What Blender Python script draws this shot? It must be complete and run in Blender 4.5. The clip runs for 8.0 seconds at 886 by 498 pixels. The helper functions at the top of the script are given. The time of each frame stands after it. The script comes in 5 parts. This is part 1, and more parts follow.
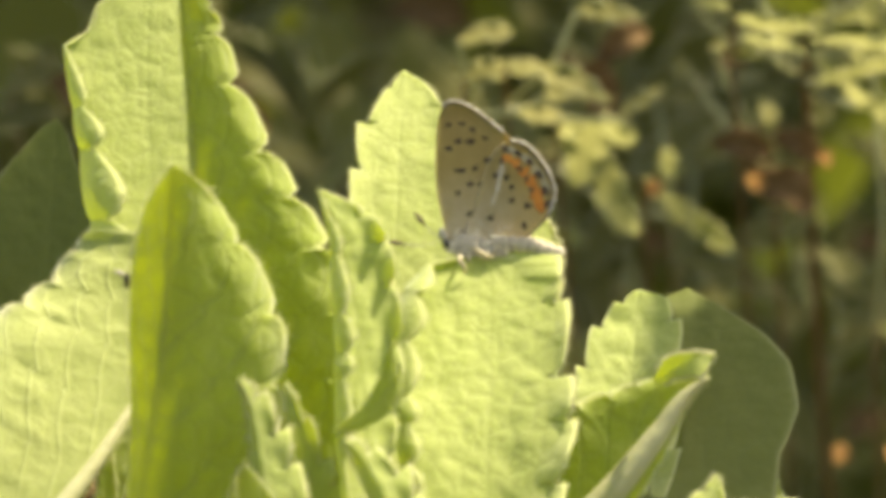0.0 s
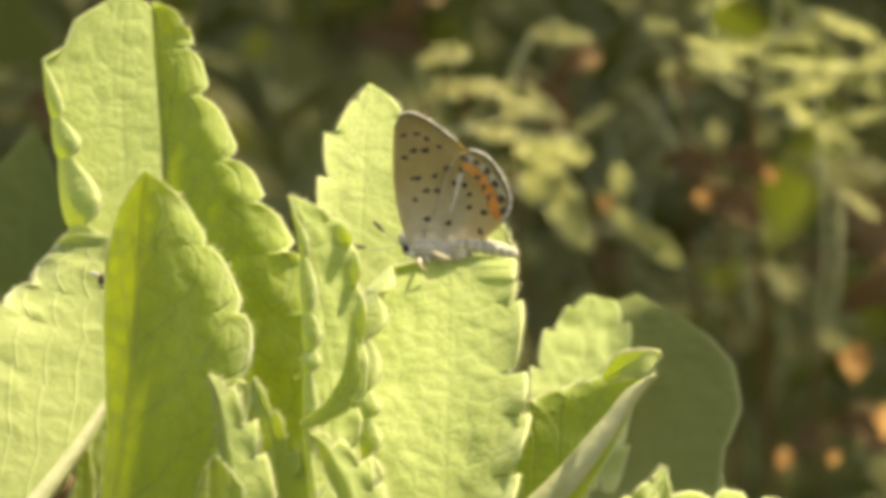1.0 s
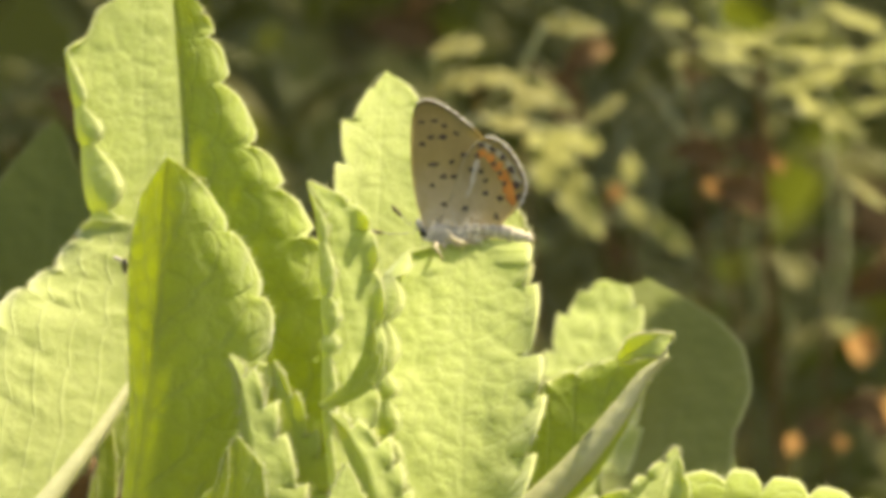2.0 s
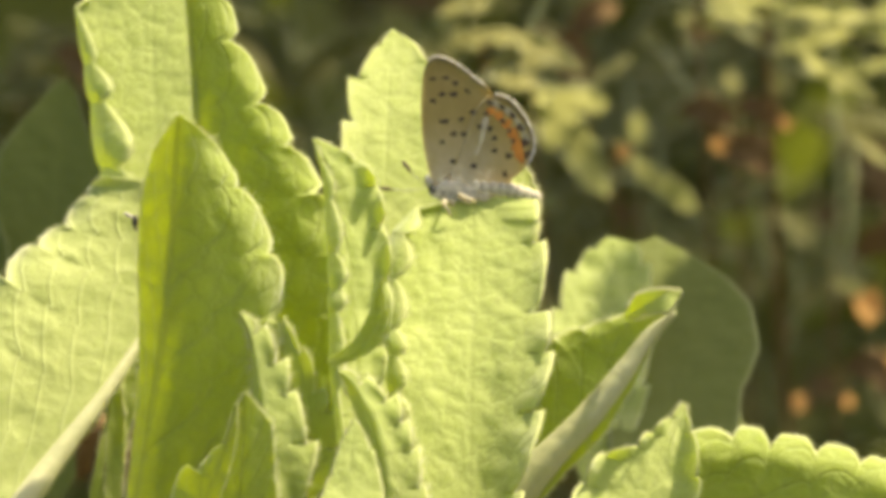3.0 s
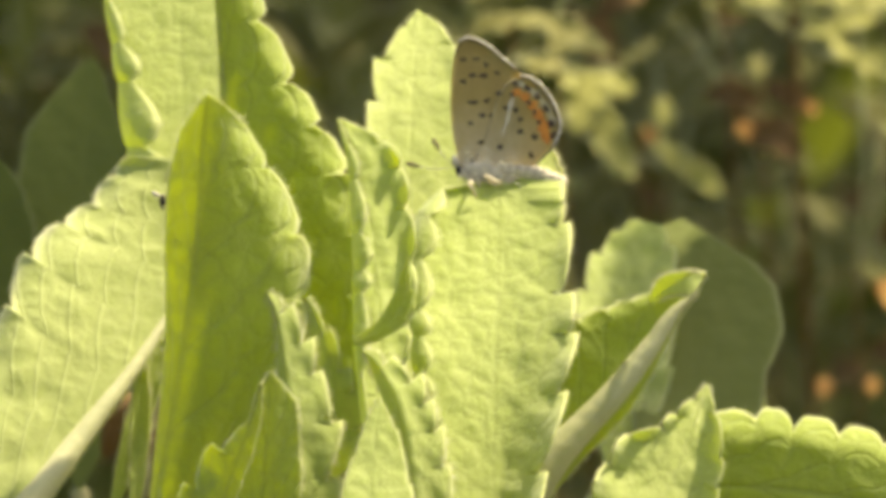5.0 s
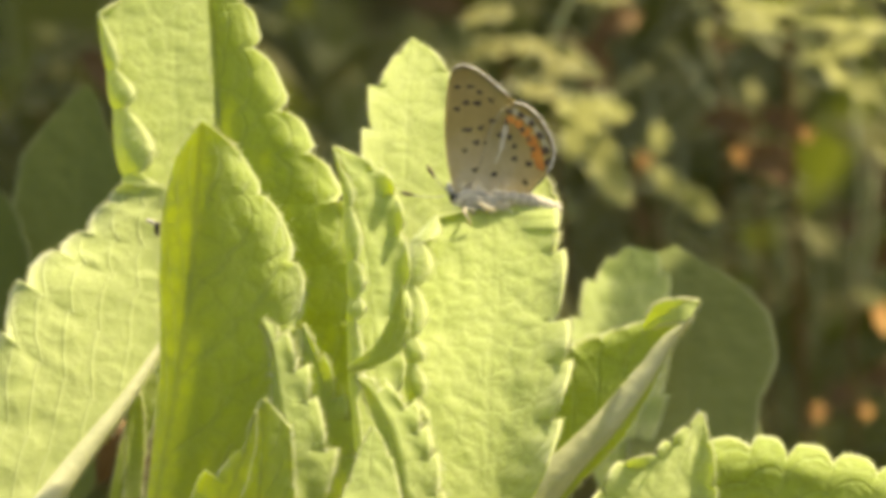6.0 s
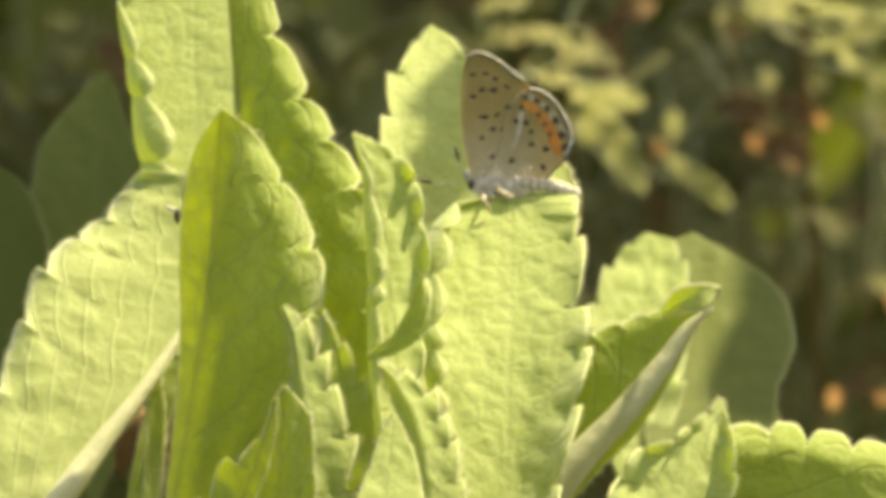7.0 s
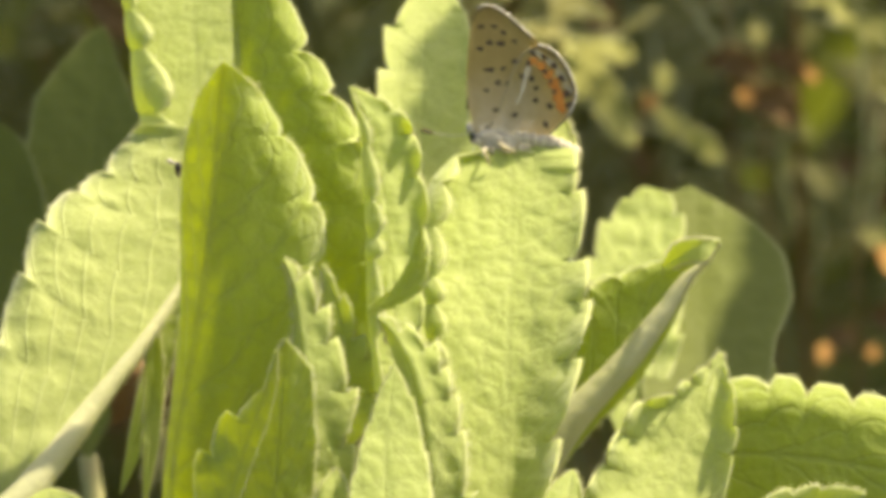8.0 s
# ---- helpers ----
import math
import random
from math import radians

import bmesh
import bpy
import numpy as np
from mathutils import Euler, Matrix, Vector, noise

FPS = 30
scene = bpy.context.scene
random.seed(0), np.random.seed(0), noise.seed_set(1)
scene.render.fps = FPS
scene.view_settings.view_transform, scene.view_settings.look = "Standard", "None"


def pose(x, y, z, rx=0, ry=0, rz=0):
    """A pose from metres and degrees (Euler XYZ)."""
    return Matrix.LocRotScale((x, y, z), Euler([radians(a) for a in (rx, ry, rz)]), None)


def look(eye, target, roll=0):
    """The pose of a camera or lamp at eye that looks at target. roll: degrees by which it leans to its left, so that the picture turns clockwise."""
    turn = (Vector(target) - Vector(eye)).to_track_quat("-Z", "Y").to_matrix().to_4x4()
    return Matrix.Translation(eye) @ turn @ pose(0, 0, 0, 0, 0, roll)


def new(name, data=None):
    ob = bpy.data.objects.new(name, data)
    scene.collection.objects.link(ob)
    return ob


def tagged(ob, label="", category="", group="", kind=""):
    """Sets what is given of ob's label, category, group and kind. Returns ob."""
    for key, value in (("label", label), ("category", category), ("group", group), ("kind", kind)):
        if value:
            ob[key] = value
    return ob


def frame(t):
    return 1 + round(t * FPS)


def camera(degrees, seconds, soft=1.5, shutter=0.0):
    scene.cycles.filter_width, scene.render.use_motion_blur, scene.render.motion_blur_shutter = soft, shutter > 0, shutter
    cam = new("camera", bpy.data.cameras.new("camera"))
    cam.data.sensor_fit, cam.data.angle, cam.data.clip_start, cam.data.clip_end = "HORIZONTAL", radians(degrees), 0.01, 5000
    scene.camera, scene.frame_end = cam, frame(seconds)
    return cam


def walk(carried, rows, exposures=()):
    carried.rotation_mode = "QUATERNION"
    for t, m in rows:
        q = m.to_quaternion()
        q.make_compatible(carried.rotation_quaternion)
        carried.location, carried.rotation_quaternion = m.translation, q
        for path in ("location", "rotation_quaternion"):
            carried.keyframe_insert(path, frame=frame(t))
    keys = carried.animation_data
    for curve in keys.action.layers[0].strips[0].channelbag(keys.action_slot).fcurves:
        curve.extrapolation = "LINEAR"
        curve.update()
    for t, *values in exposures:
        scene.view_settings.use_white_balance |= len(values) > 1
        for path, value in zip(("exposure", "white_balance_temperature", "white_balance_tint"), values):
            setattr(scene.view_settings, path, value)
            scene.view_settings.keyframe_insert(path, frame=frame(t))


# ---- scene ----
cam = camera(3.742, 8.0, soft=5.0)
cam.data.dof.use_dof = True
cam.data.dof.focus_distance = 1.172
cam.data.dof.aperture_fstop = 82.0

# The view looks down by this angle on the butterfly's perch, 0.35 m above the soil.
DOWN = radians(12)
RIGHT = Vector((1, 0, 0))
UP = Vector((0, math.sin(DOWN), math.cos(DOWN)))
AWAY = Vector((0, math.cos(DOWN), -math.sin(DOWN)))
PERCH = Vector((0, 0, 0.35))


def at(u, v, w=0.0):
    """A place from millimetres to the right, upward and away across the line of sight."""
    return PERCH + (RIGHT * u + UP * v + AWAY * w) * 0.001



def stand(aim_x, aim_y, off, x, y, roll):
    """The camera's pose: what it aims at, how far off it stands, the sway of the hand, all in mm, and roll in degrees."""
    return look(at(aim_x * 0.3 + x, aim_y * 0.3 + y, -off), at(aim_x, aim_y, 0), roll)


walk(cam, [
    (0.0, stand(-0.57, 7.46, 1111, 2.0, 5.0, -0.18)),
    (0.2, stand(-0.25, 6.97, 1125, 1.8, 4.2, -0.14)),
    (0.4, stand(0.11, 6.71, 1139, 1.6, 3.4, -0.09)),
    (0.5, stand(0.62, 6.77, 1146, 1.5, 3.0, -0.07)),
    (0.6, stand(1.31, 6.74, 1151, 1.4, 2.6, -0.07)),
    (0.7, stand(1.67, 6.95, 1156, 1.3, 2.2, -0.07)),
    (0.8, stand(2.46, 7.36, 1161, 1.2, 1.8, -0.07)),
    (0.9, stand(3.02, 7.52, 1166, 1.1, 1.4, -0.07)),
    (1.0, stand(2.84, 7.73, 1171, 1.0, 1.0, -0.07)),
    (1.2, stand(2.22, 8.24, 1178, 0.6, 0.6, -0.13)),
    (1.4, stand(2.14, 7.96, 1185, 0.2, 0.2, -0.18)),
    (1.5, stand(2.13, 7.67, 1189, 0.0, 0.0, -0.21)),
    (1.6, stand(2.07, 7.47, 1189, 0.0, 0.0, -0.21)),
    (1.7, stand(1.77, 7.41, 1190, 0.0, 0.0, -0.20)),
    (2.8, stand(1.12, 3.39, 1195, 0.0, 0.0, -0.17)),
    (3.0, stand(0.66, 2.59, 1196, 0.0, 0.0, -0.16)),
    (3.2, stand(0.03, 1.51, 1198, 0.2, 0.0, -0.10)),
    (3.4, stand(-0.21, 0.44, 1199, 0.4, 0.0, -0.03)),
    (3.5, stand(0.00, 0.00, 1200, 0.5, 0.0, 0.00)),
    (3.6, stand(-0.00, -0.28, 1200, 0.6, 0.0, 0.04)),
    (3.7, stand(0.24, -0.41, 1200, 0.7, 0.0, 0.08)),
    (3.8, stand(-0.01, -0.64, 1200, 0.8, 0.0, 0.12)),
    (4.0, stand(-0.12, -1.00, 1200, 1.0, 0.0, 0.20)),
    (4.2, stand(-0.37, -0.92, 1200, 1.0, 0.0, 0.16)),
    (4.3, stand(-0.85, -0.83, 1199, 1.0, 0.0, 0.14)),
    (4.5, stand(-1.60, -0.50, 1199, 1.0, 0.0, 0.10)),
    (4.7, stand(-1.88, -0.05, 1199, 1.0, 0.0, 0.12)),
    (5.8, stand(-0.51, 3.16, 1200, 1.0, 0.0, 0.20)),
    (6.0, stand(-1.09, 3.31, 1200, 1.0, 0.0, 0.22)),
    (6.2, stand(-2.30, 3.38, 1201, 1.0, 0.0, 0.17)),
    (6.4, stand(-3.26, 3.40, 1202, 1.0, 0.0, 0.12)),
    (6.5, stand(-3.61, 3.34, 1202, 1.0, 0.0, 0.10)),
    (6.7, stand(-3.57, 2.86, 1202, 0.6, 0.0, 0.10)),
    (6.8, stand(-3.69, 2.57, 1201, 0.4, 0.0, 0.10)),
    (7.0, stand(-2.80, 2.14, 1201, 0.0, 0.0, 0.10)),
    (7.2, stand(-2.40, 1.54, 1200, -1.0, 0.0, 0.13)),
    (7.4, stand(-2.81, 0.50, 1199, -2.0, 0.0, 0.16)),
    (7.5, stand(-2.91, 0.05, 1199, -2.5, 0.0, 0.17)),
    (7.6, stand(-3.05, -0.44, 1199, -2.8, 0.2, 0.17)),
    (7.7, stand(-3.09, -0.98, 1199, -3.1, 0.4, 0.17)),
    (7.9, stand(-2.93, -1.67, 1200, -3.7, 0.8, 0.18)),
    (8.0, stand(-2.77, -2.01, 1200, -4.0, 1.0, 0.18)),
],
     exposures=[(0.0, 0.985, 8300, 5.2), (8.0, 0.985, 8300, 5.2)])

# ---- daylight ----
SUN_DIR = (RIGHT * 0.40 + UP * 0.90 + AWAY * 0.04).normalized()
world = bpy.data.worlds.new("sky")
scene.world = world
world.use_nodes = True
wn = world.node_tree.nodes
sky = wn.new("ShaderNodeTexSky")
sky.sky_type, sky.sun_disc = "NISHITA", False
sky.air_density, sky.dust_density, sky.ozone_density = 0.8, 3.0, 0.6
sky.sun_elevation = math.asin(SUN_DIR.z)
sky.sun_rotation = math.atan2(SUN_DIR.x, SUN_DIR.y)
world.node_tree.links.new(sky.outputs[0], wn["Background"].inputs[0])
wn["Background"].inputs[1].default_value = 0.14
sun = new("sun", bpy.data.lights.new("sun", "SUN"))
sun.data.energy, sun.data.angle, sun.data.color = 4.9, radians(0.53), (1.0, 0.93, 0.78)
sun.matrix_world = look(SUN_DIR * 3, (0, 0, 0))

# ---- materials ----


class Nodes:
    """Short hand for building a node material."""

    def __init__(self, name):
        self.mat = bpy.data.materials.new(name)
        self.mat.use_nodes = True
        self.tree = self.mat.node_tree
        self.tree.nodes.clear()
        self.out = self.tree.nodes.new("ShaderNodeOutputMaterial")

    def add(self, kind, **values):
        node = self.tree.nodes.new("ShaderNode" + kind)
        for key, value in values.items():
            if key == "op":
                node.operation = value
            elif key == "feature":
                node.feature = value
            elif key == "blend":
                node.data_type, node.blend_type = "RGBA", value
        return node

    def put(self, value, socket):
        if isinstance(value, bpy.types.NodeSocket):
            self.tree.links.new(value, socket)
        else:
            socket.default_value = value

    def math(self, op, a, b=0.0, c=0.0):
        node = self.add("Math", op=op)
        for value, socket in zip((a, b, c), node.inputs):
            self.put(value, socket)
        return node.outputs[0]

    def ramp(self, value, lo, hi, a=0.0, b=1.0):
        node = self.add("MapRange")
        for v, socket in zip((value, lo, hi, a, b), node.inputs):
            self.put(v, socket)
        return node.outputs[0]

    def mix(self, fac, a, b, blend="MIX"):
        node = self.add("Mix", blend=blend)
        self.put(fac, node.inputs[0])
        self.put(a, node.inputs[6])
        self.put(b, node.inputs[7])
        return node.outputs[2]

    def place(self):
        return self.add("TexCoord").outputs["Object"]

    def noise(self, scale, detail=3.0, where=None):
        node = self.add("TexNoise")
        self.put(where or self.place(), node.inputs["Vector"])
        node.inputs["Scale"].default_value, node.inputs["Detail"].default_value = scale, detail
        return node.outputs[0]

    def cells(self, scale, feature="F1", where=None):
        node = self.add("TexVoronoi", feature=feature)
        self.put(where or self.place(), node.inputs["Vector"])
        node.inputs["Scale"].default_value = scale
        return node.outputs["Distance"]

    def bump(self, height, distance, strength=1.0, normal=None):
        node = self.add("Bump")
        self.put(height, node.inputs["Height"])
        node.inputs["Distance"].default_value, node.inputs["Strength"].default_value = distance, strength
        if normal:
            self.put(normal, node.inputs["Normal"])
        return node.outputs[0]

    def surface(self, color, rough, normal=None, metal=0.0, spec=0.5, sheen=0.0):
        node = self.add("BsdfPrincipled")
        self.put(color, node.inputs["Base Color"])
        self.put(rough, node.inputs["Roughness"])
        node.inputs["Metallic"].default_value = metal
        node.inputs["Specular IOR Level"].default_value = spec
        node.inputs["Sheen Weight"].default_value = sheen
        if normal:
            self.put(normal, node.inputs["Normal"])
        return node.outputs[0]

    def done(self, shader):
        self.tree.links.new(shader, self.out.inputs[0])
        return self.mat


def rgb(r, g, b):
    return (r, g, b, 1.0)


def leaf_material(name, light, deep, glow, through_share=0.5, veins=8.0, relief=1.0, slope=1.7, vein_share=0.22, sign=-1.0, pale=0.7, wander=1.3, tint=0.3, mid_share=0.35, veil=0.35, nap=0.6, mesh=0.45):
    """A downy leaf: pale net of veins, puckered fields, light showing through."""
    n = Nodes(name)
    uv = n.add("UVMap").outputs[0]
    split = n.add("SeparateXYZ")
    n.put(uv, split.inputs[0])
    along, across = split.outputs[0], split.outputs[1]
    aside = n.math("MULTIPLY", n.math("ABSOLUTE", n.math("SUBTRACT", across, 0.5)), 2.0)
    warp = n.math("MULTIPLY", n.noise(160, 2), wander)
    q = n.math("ADD", n.math("SUBTRACT", n.math("MULTIPLY", along, veins), n.math("MULTIPLY", aside, slope)), warp)
    side = n.math("MULTIPLY", n.ramp(n.math("PINGPONG", q, 0.5), 0.0, 0.085, 1.0, 0.0), vein_share)
    mid = n.math("MULTIPLY", n.ramp(aside, 0.0, 0.05, 1.0, 0.0), mid_share)
    net = n.ramp(n.cells(480, "DISTANCE_TO_EDGE"), 0.0, 0.25, 1.0, 0.0)
    fine = n.ramp(n.cells(1300, "DISTANCE_TO_EDGE"), 0.0, 0.15, 1.0, 0.0)
    line = n.math("MINIMUM", n.math("ADD", n.math("ADD", side, mid), n.math("MULTIPLY", net, mesh)), 1.0)
    rand = n.add("ObjectInfo").outputs["Random"]
    blotch = n.ramp(n.math("ADD", n.noise(90, 4), n.math("MULTIPLY", rand, 0.3)), 0.4, 0.9)
    color = n.mix(blotch, rgb(*deep), rgb(*light))
    color = n.mix(n.math("MULTIPLY", line, tint), color, rgb(*(min(1, c * 1.25 + 0.03) for c in light)))
    color = n.mix(n.math("MULTIPLY", n.ramp(aside, 0.91, 0.99), pale), color, rgb(0.80, 0.81, 0.48))
    speck = n.ramp(n.noise(2600, 2), 0.35, 0.7, 0.9, 1.08)
    color = n.mix(1.0, color, speck, "MULTIPLY")
    puck = n.math("ADD", n.math("MULTIPLY", line, 0.6 * sign), n.math("MULTIPLY", fine, -0.08))
    puck = n.math("ADD", puck, n.math("MULTIPLY", n.noise(520, 4), 0.9))
    normal = n.bump(puck, 0.0002 * relief, 0.8)
    normal = n.bump(n.noise(5200, 2), 0.00004, 0.5, normal)
    face = n.surface(color, 0.62, normal, spec=0.3, sheen=nap)
    back = n.add("BsdfTranslucent")
    n.put(n.mix(n.math("MULTIPLY", line, veil), rgb(*glow), rgb(*(c * 0.5 for c in glow))), back.inputs[0])
    n.put(normal, back.inputs[1])
    both = n.add("MixShader")
    both.inputs[0].default_value = through_share
    n.put(face, both.inputs[1])
    n.put(back.outputs[0], both.inputs[2])
    return n.done(both.outputs[0])


def plain_material(name, a, b, rough, scale, relief=0.0001, glow=None, share=0.3):
    n = Nodes(name)
    v = n.ramp(n.math("ADD", n.math("MULTIPLY", n.noise(scale, 4), 0.7), n.math("MULTIPLY", n.noise(scale * 6, 3), 0.3)), 0.35, 0.65)
    normal = n.bump(n.noise(scale * 5, 4), relief, 0.7)
    face = n.surface(n.mix(v, rgb(*a), rgb(*b)), rough, normal, spec=0.3)
    if glow:
        back = n.add("BsdfTranslucent")
        n.put(rgb(*glow), back.inputs[0])
        both = n.add("MixShader")
        both.inputs[0].default_value = share
        n.put(face, both.inputs[1])
        n.put(back.outputs[0], both.inputs[2])
        face = both.outputs[0]
    return n.done(face)


LEAF = leaf_material("downy_leaf", (0.485, 0.55, 0.21), (0.39, 0.465, 0.155), (0.75, 0.83, 0.065), 0.48, relief=1.25, vein_share=0.12, mid_share=0.25, mesh=0.4)
# bolder veins, and shade put into the colour: darker face, stronger glow
LEAF_VEINED_SHADED = leaf_material("veined_leaf_shaded", (0.36, 0.43, 0.10), (0.28, 0.36, 0.07), (0.86, 0.94, 0.025), 0.46, 6.0, 1.5, 2.2, 0.55, wander=0.45, mid_share=1.0, veil=0.65, tint=0.5)
LEAF_UNDER = leaf_material("downy_underside", (0.42, 0.475, 0.175), (0.34, 0.405, 0.13), (0.66, 0.74, 0.10), 0.4, 6.0, 1.0, 4.5, 0.9, 1.0, wander=0.4, tint=0.8, mid_share=0.2, mesh=0.4)
# deep green, darkened further to hold the shade on the left rear leaves
LEAF_DEEP_SHADED = leaf_material("deep_green_leaf_shaded", (0.20, 0.235, 0.05), (0.15, 0.185, 0.04), (0.32, 0.38, 0.03), 0.35, 6.0, 0.5, pale=0.2, nap=0.1)
# smooth rear leaf, its colour lowered to carry the shade on it
LEAF_REAR_SHADED = leaf_material("smooth_leaf_shaded", (0.17, 0.205, 0.045), (0.135, 0.17, 0.032), (0.34, 0.38, 0.02), 0.4, 6.0, 0.5, pale=0.2, nap=0.1)
HAIR = plain_material("white_down", (0.86, 0.87, 0.6), (0.8, 0.82, 0.55), 0.7, 500, 0.00001, (0.75, 0.75, 0.45), 0.5)
RIB = plain_material("pale_rib", (0.66, 0.67, 0.42), (0.54, 0.56, 0.33), 0.65, 260, 0.00025, (0.7, 0.66, 0.35), 0.35)
STEM = plain_material("green_stem", (0.30, 0.34, 0.12), (0.36, 0.30, 0.14), 0.6, 120)
# one weed leaf in three tones, from shade to sunlight, put into the colour
WEED_HALF_LIT = leaf_material("half_lit_weed_leaf", (0.30, 0.285, 0.085), (0.21, 0.20, 0.055), (0.36, 0.38, 0.05), 0.35, 6.0, 0.6, nap=0.1)
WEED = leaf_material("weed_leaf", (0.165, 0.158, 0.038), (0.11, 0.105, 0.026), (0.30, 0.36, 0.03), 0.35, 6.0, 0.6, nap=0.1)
WEED_SUNLIT = leaf_material("sunlit_weed_leaf", (0.44, 0.43, 0.13), (0.33, 0.33, 0.09), (0.45, 0.5, 0.06), 0.35, 6.0, 0.6, nap=0.1)
DRY = plain_material("dry_leaf", (0.56, 0.32, 0.10), (0.42, 0.21, 0.06), 0.7, 120, 0.0002, (0.5, 0.25, 0.08), 0.3)
DRY_DARK = plain_material("withered_leaf", (0.22, 0.13, 0.05), (0.13, 0.085, 0.035), 0.8, 120, 0.0002)
SOIL = plain_material("soil", (0.05, 0.04, 0.028), (0.09, 0.068, 0.046), 0.95, 40, 0.004)


def wing_material():
    """Grey-brown scales, dusted paler towards the hinge, with fine ribs."""
    n = Nodes("wing_scales")
    far = n.add("VectorMath", op="LENGTH")
    n.put(n.place(), far.inputs[0])
    base = n.ramp(far.outputs["Value"], 0.0016, 0.0068, 1.0, 0.0)
    grain = n.ramp(n.math("ADD", n.math("MULTIPLY", n.noise(700, 4), 0.6), n.math("MULTIPLY", n.noise(4200, 3), 0.4)), 0.35, 0.65)
    color = n.mix(grain, rgb(0.38, 0.315, 0.125), rgb(0.60, 0.515, 0.235))
    axes = n.add("SeparateXYZ")
    n.put(n.place(), axes.inputs[0])
    fan = n.math("MULTIPLY", n.math("ARCTAN2", axes.outputs[2], axes.outputs[0]), 3.6)
    vein = n.ramp(n.math("PINGPONG", n.math("ADD", fan, n.math("MULTIPLY", n.noise(220, 2), 0.35)), 0.5), 0.0, 0.07, 1.0, 0.0)
    color = n.mix(n.math("MULTIPLY", vein, 0.5), color, rgb(0.33, 0.27, 0.13))
    color = n.mix(n.ramp(n.noise(420, 3), 0.5, 0.72, 0.0, 0.35), color, rgb(0.36, 0.29, 0.13))
    color = n.mix(n.math("MULTIPLY", base, n.ramp(n.noise(1500, 3), 0.3, 0.6, 0.45, 1.0)), color, rgb(0.80, 0.75, 0.57))
    normal = n.bump(n.noise(2500, 3), 0.00003, 0.6)
    face = n.surface(color, 0.85, normal, spec=0.1)
    back = n.add("BsdfTranslucent")
    back.inputs[0].default_value = rgb(0.76, 0.62, 0.30)
    both = n.add("MixShader")
    both.inputs[0].default_value = 0.5
    n.put(face, both.inputs[1])
    n.put(back.outputs[0], both.inputs[2])
    return n.done(both.outputs[0])


WING = wing_material()
CREASE = plain_material("wing_crease", (0.84, 0.79, 0.62), (0.68, 0.61, 0.44), 0.6, 900, 0.00002, (0.7, 0.6, 0.4), 0.4)
WING_UPPER = plain_material("wing_blue_brown", (0.16, 0.14, 0.16), (0.12, 0.11, 0.13), 0.6, 900, 0.00002)
FRINGE = plain_material("white_fringe", (0.76, 0.73, 0.63), (0.30, 0.26, 0.22), 0.8, 2200, 0.00003)
DARK = plain_material("dark_scales", (0.06, 0.044, 0.03), (0.12, 0.085, 0.055), 0.95, 1500, 0.00002)
ORANGE = plain_material("orange_scales", (0.66, 0.27, 0.055), (0.48, 0.18, 0.04), 0.85, 1200, 0.00002)
FUR = plain_material("pale_fur", (0.58, 0.56, 0.47), (0.30, 0.28, 0.23), 0.85, 900, 0.0002)
SILK = plain_material("pale_silk", (0.70, 0.70, 0.62), (0.52, 0.51, 0.43), 0.8, 900, 0.0001)
GREY = plain_material("grey_scales", (0.50, 0.44, 0.28), (0.38, 0.33, 0.20), 0.9, 1500, 0.00002)
ABDOMEN = plain_material("banded_scales", (0.62, 0.58, 0.46), (0.42, 0.38, 0.29), 0.8, 1300, 0.0002)
EYE = plain_material("black_eye", (0.02, 0.018, 0.018), (0.03, 0.028, 0.025), 0.25, 800, 0.00001)
SHELL = plain_material("black_shell", (0.02, 0.018, 0.015), (0.04, 0.03, 0.025), 0.3, 800, 0.00002)

# ---- helpers of the scene ----


def mesh_of(name, verts, faces, material, uvs=None, smooth=True):
    me = bpy.data.meshes.new(name)
    me.from_pydata([tuple(v) for v in verts], [], [tuple(f) for f in faces])
    if uvs is not None:
        layer = me.uv_layers.new(name="UVMap")
        index = np.empty(len(me.loops), dtype=np.int32)
        me.loops.foreach_get("vertex_index", index)
        layer.data.foreach_set("uv", np.asarray(uvs, dtype=np.float32)[index].ravel())
    me.polygons.foreach_set("use_smooth", [smooth] * len(me.polygons))
    me.materials.append(material)
    me.update()
    return me


def part(name, me, parent, label="", m=None):
    """Links a mesh as one object under a thing or part."""
    ob = new(name, me)
    ob.parent = parent
    if m is not None:
        ob.matrix_basis = m
    if label:
        tagged(ob, label)
    return ob


def thing(name, place, label, category, group="", kind=""):
    ob = new(name)
    ob.location = place
    ob.empty_display_size = 0.01
    return tagged(ob, label, category, group, kind)


def bend(base, mid, tip, s):
    """A curve from base through mid to tip, and its direction."""
    base, mid, tip = (np.array(p, dtype=float) for p in (base, mid, tip))
    ctrl = 2 * mid - (base + tip) / 2
    s = np.asarray(s)[:, None]
    pos = (1 - s) ** 2 * base + 2 * s * (1 - s) * ctrl + s ** 2 * tip
    way = 2 * (1 - s) * (ctrl - base) + 2 * s * (tip - ctrl)
    return pos, way / np.linalg.norm(way, axis=1)[:, None]


R3, U3, T3 = np.array(RIGHT), np.array(UP), -np.array(AWAY)


